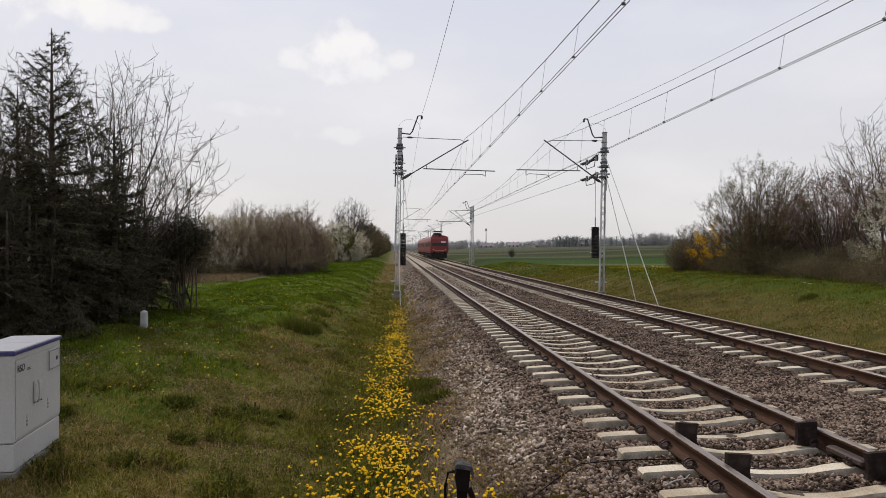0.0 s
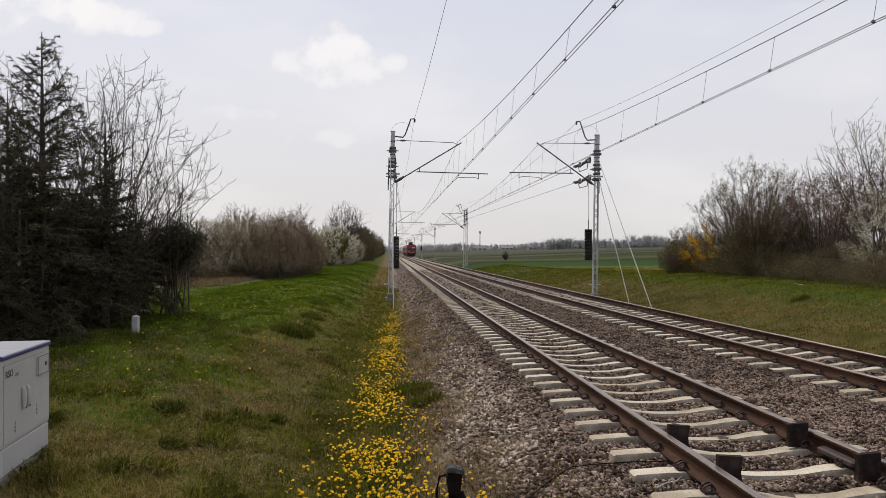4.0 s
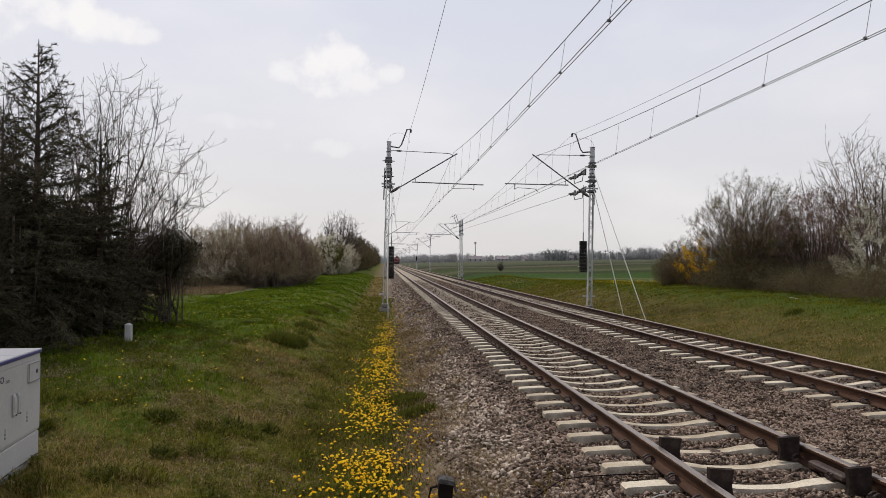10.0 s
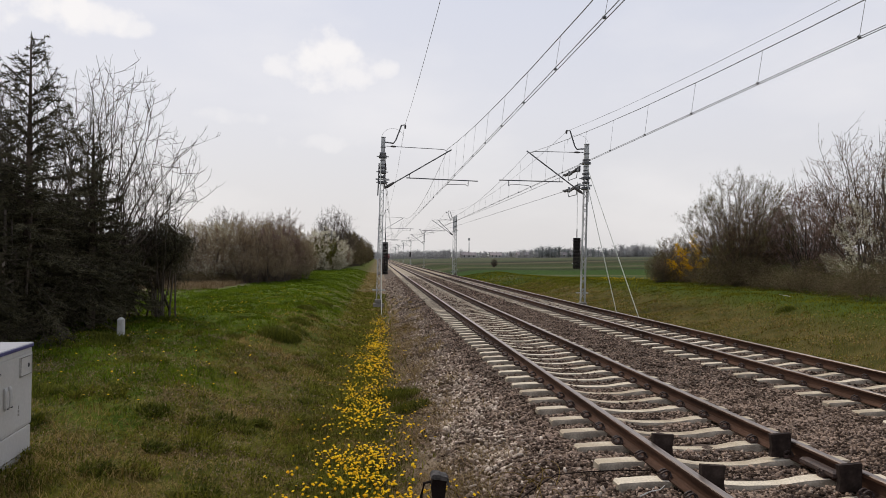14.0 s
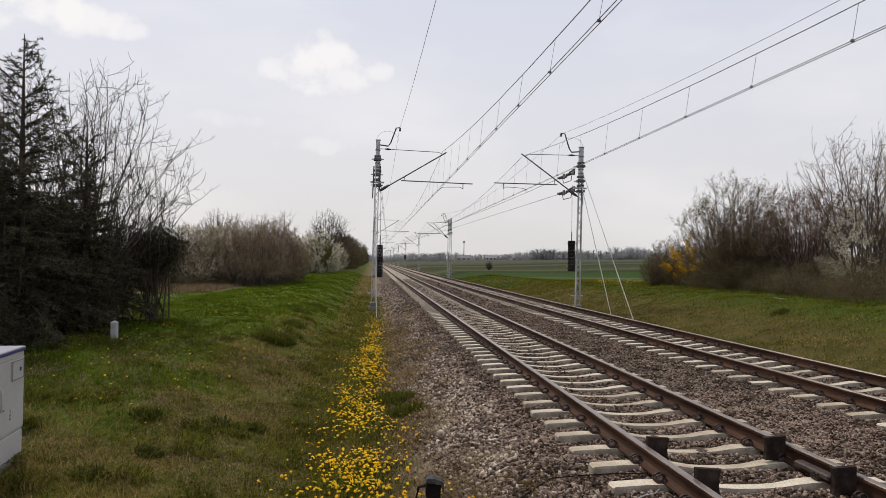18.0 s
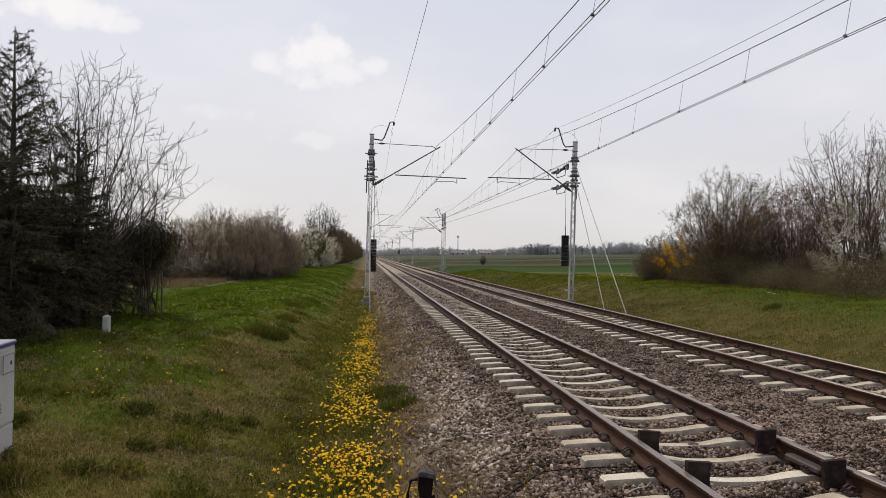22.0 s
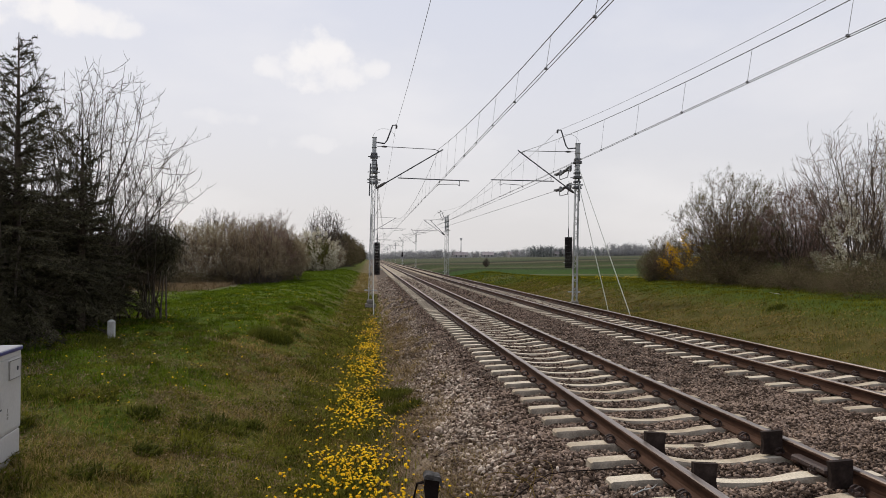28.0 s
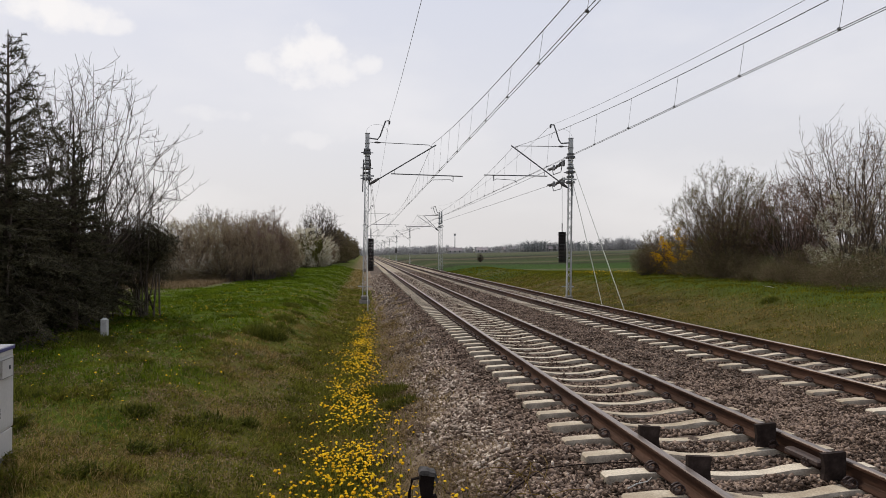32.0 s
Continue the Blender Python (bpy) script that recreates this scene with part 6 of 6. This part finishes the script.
    blades("grass", x, y, rng.uniform(0.05, 0.16, len(x)), np.full(len(x), 0.012), M_LUSH, "lush green grass before the hedge", 0.8)
    # small broad leaves of the meadow herbs
    for n, x0, x1, y0, y1, pw, sz, m_, text in ((70000, -7.6, -0.2, 4.6, 34, 1.9, 0.013, M_WEED, "small leaves of meadow herbs on the bank"), (26000, -7.0, -0.6, 4.6, 20, 1.6, 0.012, M_LITTER, "curled dead leaves in the grass"),
                                                (26000, 9.6, 19.0, 10, 44, 1.2, 0.02, M_WEED, "small leaves of herbs on the slope beyond the tracks"), (11000, 9.6, 15.0, 10, 32, 1.2, 0.026, M_DRY, "dry leaves on the slope beyond the tracks")):
        x, y = scatter(n, x0, x1, y0, y1, pw)
        k = clumpy(x * 1.1, y * 1.1 + 2) > rng.uniform(0.1, 0.75, n)
        x, y = x[k], y[k]
        z = ground_z(x, y) + rng.uniform(0.015, 0.09, len(x))
        tagged(part("meadow_leaves", leaf_mesh("meadow_leaves", np.stack([x, y, z], -1), sz, rng, 0.6), m_), text, "herbs", kind="stuff")
    # herb clumps
    for name, cx, cy, r, n in (("herb_clump", 0.42, 13.0, 0.42, 1500), ("herb_clump", 0.62, 11.9, 0.32, 900), ("herb_clump", -2.35, 18.2, 0.55, 1500), ("herb_clump", -2.1, 20.4, 0.3, 500), ("herb_clump", -2.35, 22.8, 0.38, 600), ("herb_clump", -2.15, 25.4, 0.34, 500), ("herb_clump", -2.6, 28.0, 0.4, 500), ("herb_clump", -2.2, 31.5, 0.4, 400), ("herb_clump", -5.55, 16.0, 0.4, 800), ("herb_clump", -5.2, 14.8, 0.4, 500), ("herb_clump", 0.95, 6.55, 0.2, 480), ("herb_clump", -4.6, 10.2, 0.4, 500),
                               ("herb_clump", 1.35, 6.15, 0.15, 260), ("herb_clump", 14.6, 24.6, 0.35, 300)):
        a, d = rng.uniform(0, 2 * np.pi, n), r * np.sqrt(rng.uniform(0, 1, n))
        x, y = cx + d * np.cos(a), cy + d * np.sin(a)
        blades(name, x, y, rng.uniform(0.4, 1.0, n) * r * 0.6 * np.sqrt(np.clip(1.1 - (d / r) ** 2, 0.05, 1)) + 0.03, np.full(n, 0.014), M_HERB, "dense dark green herb clump", 0.8)


    # broad-leaved weeds here and there on the bank
    for k in range(110):
        cx, cy, r = rng.uniform(-7.2, -0.9), 5.0 + 17 * rng.uniform(0, 1) ** 1.5, rng.uniform(0.07, 0.28)
        n = int(90 + 700 * r)
        a, d = rng.uniform(0, 2 * np.pi, n), r * np.sqrt(rng.uniform(0, 1, n))
        blades("weed", cx + d * np.cos(a), cy + d * np.sin(a), rng.uniform(0.3, 1.0, n) * 0.13 + 0.02, np.full(n, 0.02), (M_WEED, M_HERB, M_DITCH)[k % 3], "broad-leaved green weed in the grass", 1.3)
    for cx, cy, r, n in ((-3.1, 6.75, 0.2, 260), (-3.2, 7.55, 0.14, 300), (-3.1, 7.2, 0.14, 180)):
        x, y = rng.normal(cx, r * 0.6, n), rng.normal(cy, r * 0.6, n)
        blades("withered_grass", x, y, rng.uniform(0.06, 0.2, n), np.full(n, 0.005), M_DRY, "tangled dead stalks at the cabinet's foot", 1.3)
        blades("weed", x + 0.05, y, rng.uniform(0.04, 0.16, n), np.full(n, 0.012), M_HERB, "dark weeds at the cabinet's foot", 0.8)


def flowers(name, x, y, size, tall, label):
    """Dandelions: a stem and a shallow ragged dome of yellow florets."""
    n = len(x)
    z = np.where((x > 0.3) & (x < 9.9), np.maximum(ground_z(x, y), bed_z(x, y)), ground_z(x, y))
    h = rng.uniform(*tall, n)
    top = np.stack([x + rng.normal(0, 0.02, n), y + rng.normal(0, 0.02, n), z + h], -1)
    seg = np.concatenate([np.stack([x, y, z], -1), top, np.full((n, 1), 0.004), np.full((n, 1), 0.003)], 1)
    part(name, stick_mesh(name, seg, 3), M_HERB)["kind"] = "stuff"
    tagged(scene.collection.objects[-1], "pale green dandelion stems", "flower stems")
    m = 9
    a = 2 * np.pi * np.arange(m) / m
    s = size * rng.uniform(0.7, 1.25, n)
    tilt = rng.normal(0, 0.3, (n, 2)) + np.array([0.0, 0.15])
    ring = np.stack([np.cos(a), np.sin(a), np.zeros(m)], -1)
    wob = rng.uniform(0.8, 1.15, (n, m, 1))
    r1 = ring[None] * wob * s[:, None, None]
    r0 = ring[None] * 0.55 * s[:, None, None] + np.array([0, 0, 0.3]) * s[:, None, None]
    c = np.zeros((n, 1, 3)) + np.array([0, 0, 0.38]) * s[:, None, None]
    v = np.concatenate([r1, r0, c], 1)
    v[:, :, 2] += v[:, :, 0] * tilt[:, 0:1] + v[:, :, 1] * tilt[:, 1:2]
    v += top[:, None]
    k = np.arange(m)
    k2 = (k + 1) % m
    f = np.concatenate([np.stack([k, k2, m + k2], -1), np.stack([k, m + k2, m + k], -1), np.stack([m + k, m + k2, np.full(m, 2 * m)], -1)])
    f = f[None] + (np.arange(n) * (2 * m + 1))[:, None, None]
    ob = part("dandelions", array_mesh("dandelions", v.reshape(-1, 3), f.reshape(-1, 3)), M_PETAL)
    tagged(ob, label, "dandelions", kind="stuff")


def plant_dandelions():
    n = 6400
    y = 5.0 + 29 * rng.uniform(0, 1, n) ** 1.45
    mid_, half = -0.22 + 0.018 * (y - 6), np.clip(0.75 - 0.02 * (y - 5), 0.28, 0.75)
    x = mid_ + half * rng.normal(0, 0.5, n)
    x[1::2], y[1::2] = x[::2] + rng.normal(0, 0.05, n // 2), y[::2] + rng.normal(0, 0.05, n // 2)
    x[2::4], y[2::4] = x[::4] + rng.normal(0, 0.09, n // 4), y[::4] + rng.normal(0, 0.09, n // 4)
    k = rng.uniform(0, 1, n) < (0.1 + 1.0 * clumpy(x * 1.5, y * 1.5)) * np.clip((32 - y) / 14, 0, 1)
    flowers("dandelion_stems", x[k], y[k], 0.0175, (0.05, 0.12), "yellow dandelions in flower along the ditch")
    n = 460
    x, y = rng.uniform(-7, -2.3, n), rng.uniform(9, 42, n)
    flowers("dandelion_stems", x, y, 0.015, (0.04, 0.09), "scattered yellow dandelions on the bank")
    x, y = np.concatenate([rng.normal(0.95, 0.06, 9), rng.normal(0.45, 0.12, 14)]), np.concatenate([rng.normal(6.7, 0.1, 9), rng.normal(10.2, 0.3, 14)])
    flowers("dandelion_stems", x, y, 0.018, (0.12, 0.2), "yellow dandelions on the ballast shoulder")
    n = 420
    x, y = rng.uniform(15.5, 25, n), rng.normal(50, 2.6, n)
    flowers("dandelion_stems", x, y, 0.022, (0.1, 0.2), "yellow flowers along the field's edge")


sow()
plant_dandelions()


# ---- small finds ----
def near_dandelions():
    """The nearest plants one by one: leaves, a stem, a flower head."""
    t = thing("dandelion", pose(-0.2, 6.0, float(ground_z(-0.2, 6.0))), "yellow dandelion in flower beside the ditch", "dandelion", "dandelions by the ditch")
    part("stem", Shape().tube([(0, 0, -0.02), (0.005, 0, 0.08), (0.012, 0.004, 0.155)], [0.004, 0.0035, 0.003], 5), M_WEED, t)
    head = Shape()
    for ring, (r, z, n) in enumerate(((0.018, 0.156, 13), (0.0155, 0.165, 11), (0.009, 0.172, 7))):
        for k in range(n):
            a = 2 * math.pi * (k + 0.3 * ring) / n
            c, s = math.cos(a), math.sin(a)
            i = len(head.v)
            head.v += [(0.012 + c * 0.002 - s * 0.003, s * 0.002 + c * 0.003, z), (0.012 + c * 0.002 + s * 0.003, s * 0.002 - c * 0.003, z),
                       (0.012 + c * r + s * 0.0045, s * r - c * 0.0045, z + 0.004), (0.012 + c * r - s * 0.0045, s * r + c * 0.0045, z + 0.004)]
            head.f.append([i, i + 1, i + 2, i + 3])
    head.tube([(0.012, 0, 0.146), (0.012, 0, 0.152), (0.012, 0, 0.166)], [0.005, 0.012, 0.011], 8)
    part("flower_head", head, M_PETAL, t)
    for k in range(6):
        a = k * 1.05 + 0.2
        c, s = math.cos(a), math.sin(a)
        lf = Shape()
        for j, (u, w, z) in enumerate(((0.0, 0.004, 0.0), (0.04, 0.012, 0.03), (0.08, 0.018, 0.04), (0.12, 0.012, 0.03), (0.14, 0.002, 0.02))):
            lf.v += [(c * u - s * w, s * u + c * w, z), (c * u, s * u, z - 0.004), (c * u + s * w, s * u - c * w, z)]
            if j:
                m_ = j * 3
                lf.f += [[m_ - 3, m_ - 2, m_ + 1, m_], [m_ - 2, m_ - 1, m_ + 2, m_ + 1]]
        part("leaf", lf, M_WEED, t)
    rs = np.random.default_rng(5)
    for k in range(130):
        y = rs.uniform(5.2, 8.6)
        x = -0.28 + 0.42 * rs.normal()
        c = copy_thing(t, pose(x, y, max(float(ground_z(x, y)), float(bed_z(x, y)) if x > 0.3 else -9), rs.uniform(-10, 10), rs.uniform(-10, 10), rs.uniform(0, 360)))
        q = rs.uniform(0.75, 1.2)
        c.scale = (q, q, q)


near_dandelions()


def poles():
    """Two thin props leaning together under the last spruce."""
    for x, y, dx in ((-6.02, 21.9, 0.10), (-5.86, 22.0, -0.02)):
        t = thing("wooden_prop", pose(x, y, float(ground_z(x, y))), "thin dark leaning wooden prop under the trees", "wooden prop", "wooden props")
        part("pole", Shape().tube([(0, 0, -0.1), (dx, 0, 1.25)], [0.03, 0.022], 6), M_BARK, t)


def fallen_branch(x, y, z, ln, turn, material, label):
    t = thing("fallen_branch", pose(x, y, z, 0, 0, turn), label, "branch")
    part("stem", Shape().tube([(0, 0, 0), (ln * 0.4, 0.04 * ln, 0.08 * ln), (ln * 0.75, -0.03 * ln, 0.12 * ln), (ln, 0.05 * ln, 0.2 * ln)], [0.025 * ln, 0.022 * ln, 0.016 * ln, 0.008 * ln], 6), material, t)
    part("fork", Shape().tube([(ln * 0.45, 0.03 * ln, 0.08 * ln), (ln * 0.7, 0.2 * ln, 0.12 * ln)], [0.012 * ln, 0.006 * ln], 5), material, t)


def brambles():
    """Arching dead stems on the ballast shoulder."""
    rs = np.random.default_rng(77)
    for k in range(34):
        x, y = rs.uniform(0.7, 1.75), rs.uniform(5.2, 7.2)
        z = float(bed_z(x, y))
        t = thing("dead_stem", pose(x, y, z), "thin brown dead bramble stem on the stones", "dead stem", "dead stems")
        a, ln, h = rs.uniform(0, 6.28), rs.uniform(0.25, 0.7), rs.uniform(0.06, 0.22)
        pts = [(math.cos(a + 0.5 * s) * ln * s, math.sin(a + 0.5 * s) * ln * s, h * math.sin(s * 2.6) + 0.02) for s in (0, 0.2, 0.4, 0.6, 0.8, 1.0)]
        part("stem", Shape().tube(pts, [0.004, 0.004, 0.0035, 0.003, 0.0025, 0.002], 5), M_DRY, t)


poles()
fallen_branch(16.2, 27.0, 0.62, 0.45, 160, M_GUYW, "pale bleached branch lying on the grassy slope")
fallen_branch(2.28, 5.95, -0.02, 0.28, 20, M_POST, "bleached twig lying on the ballast")
brambles()


# ---- distance ----
def clump_wood(name, cx, cy, n, rx, ry, h, material, label):
    """A far wood: stems with fans of upright boughs, joined."""
    rs = np.random.default_rng(int(abs(cx) + cy))
    x, y = cx + rs.uniform(-rx, rx, n), cy + rs.uniform(-ry, ry, n)
    s = rs.uniform(0.55, 1.0, n) * h
    z = ground_z(x, y)
    m = 44
    base = np.stack([x, y, z], -1)[:, None] + np.zeros((n, m, 3))
    base[:, :, 2] += s[:, None] * rs.uniform(0.05, 0.75, (n, m))
    d = rs.normal(size=(n, m, 3)) * np.array([0.6, 0.6, 0.3]) + np.array([0, 0, 0.55])
    tip = base + d * (s * 0.33)[:, None, None] * rs.uniform(0.5, 1.0, (n, m, 1))
    tip[:, :, 2] = np.minimum(tip[:, :, 2], (z + s)[:, None])
    r = np.full((n, m, 1), 0.12)
    seg = np.concatenate([base, tip, r, r * 0.5], -1).reshape(-1, 8)
    t = thing(name, pose(0, 0, 0), label, "woods", "distant woods", "stuff")
    tagged(part("limbwork", stick_mesh("limbwork", seg, 3), material, t), kind="stuff")
    stem = np.stack([x, y, z, x, y, z + s * 0.8, np.full(n, 0.22), np.full(n, 0.12)], -1)
    tagged(part("trunk", stick_mesh("trunk", stem, 4), material, t), kind="stuff")


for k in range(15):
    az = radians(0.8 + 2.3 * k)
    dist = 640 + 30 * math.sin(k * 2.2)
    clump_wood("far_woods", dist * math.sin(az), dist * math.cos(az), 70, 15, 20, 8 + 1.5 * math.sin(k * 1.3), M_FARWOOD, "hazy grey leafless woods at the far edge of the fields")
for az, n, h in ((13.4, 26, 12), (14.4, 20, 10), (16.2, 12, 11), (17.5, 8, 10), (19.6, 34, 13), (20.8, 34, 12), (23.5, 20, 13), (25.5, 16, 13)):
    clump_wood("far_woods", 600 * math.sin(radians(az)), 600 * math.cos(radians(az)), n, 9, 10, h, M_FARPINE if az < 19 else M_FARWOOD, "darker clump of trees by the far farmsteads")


def far_house(az, dist, w, d, h, turn):
    x, y = dist * math.sin(radians(az)), dist * math.cos(radians(az))
    t = thing("farmhouse", pose(x, y, float(ground_z(x, y)) - 0.1, 0, 0, turn), "small pale rendered farmhouse with a dark pitched roof", "house", "far farmhouses")
    part("wall", Shape().box(-w / 2, w / 2, -d / 2, d / 2, 0, h), M_HOUSEW, t)
    r = part("roof", Shape().prism([(-d / 2 - 0.4, h), (d / 2 + 0.4, h), (0, h + d * 0.42)], "x", -w / 2 - 0.4, w / 2 + 0.4), M_HOUSER, t)
    part("chimney", Shape().box(-0.4, 0.4, -0.4, 0.4, h + d * 0.25, h + d * 0.55), M_HOUSER, r)
    for k in range(3):
        wx = -w / 2 + (k + 0.5) * w / 3
        p = part("window", Shape().box(wx - 0.5, wx + 0.5, -d / 2 - 0.04, -d / 2 + 0.05, 1.0, 2.3), M_PANE, t)
        part("sill", Shape().box(wx - 0.6, wx + 0.6, -d / 2 - 0.15, -d / 2, 0.88, 0.98), M_HOUSEW, p)


for az, dist, w, d, h, turn in ((7.2, 600, 12, 6, 2.4, 5), (9.4, 610, 9, 6, 2.2, -8), (11.5, 615, 11, 6, 2.2, 12), (14.6, 600, 16, 6, 2.2, 4), (15.6, 610, 9, 6, 2.6, -10), (19.2, 610, 10, 6, 2.4, 8),
                                (20.6, 615, 8, 6, 2.4, -5), (22.6, 605, 9, 6, 2.8, 10), (25.0, 605, 9, 6, 2.4, -6)):
    far_house(az, dist, w, d, h, turn)


def radio_mast(az, dist, h):
    x, y = dist * math.sin(radians(az)), dist * math.cos(radians(az))
    t = thing("radio_mast", pose(x, y, float(ground_z(x, y))), "thin grey lattice radio mast beyond the fields", "radio mast")
    part("tower", Shape().tube([(0, 0, 0), (0, 0, h)], [0.7, 0.3], 4), M_GALV, t)
    part("antenna", Shape().box(-0.9, 0.9, -0.3, 0.3, h - 2, h, 0.1), M_GALV, t)


radio_mast(7.25, 620, 17)

# lone field tree and a track-side signal far off
lt = copy_thing(ht, at_ground(23.4, 143.5, 30))
lt.scale = (0.2, 0.2, 0.2)
lt["label"] = "small lone leafless tree in the field"


def signal(x, y):
    t = thing("railway_signal", pose(x, y, -0.5), "dark colour-light railway signal on a slim post", "railway signal")
    part("post", Shape().tube([(0, 0, 0), (0, 0, 3.2)], 0.07, 8), M_GALV, t)
    h = part("head", Shape().box(-0.22, 0.22, -0.1, 0.1, 2.6, 4.0, 0.05), M_BLACK, t)
    for k in range(3):
        part("lamp_hood", Shape().tube([(0, -0.1, 2.85 + 0.4 * k), (0, -0.28, 2.85 + 0.4 * k)], 0.12, 10), M_BLACK, h)


signal(10.3, 226)


def motions():
    # the train's rear along the second track
    rows = ((0, 115), (1, 142), (2, 169), (3, 197), (6, 275), (8, 330), (10, 388), (13, 475), (18, 620), (24, 790), (32, 1010))
    walk(train, [(t, pose(TRACK_B, y, RAIL_TOP)) for t, y in rows])


motions()
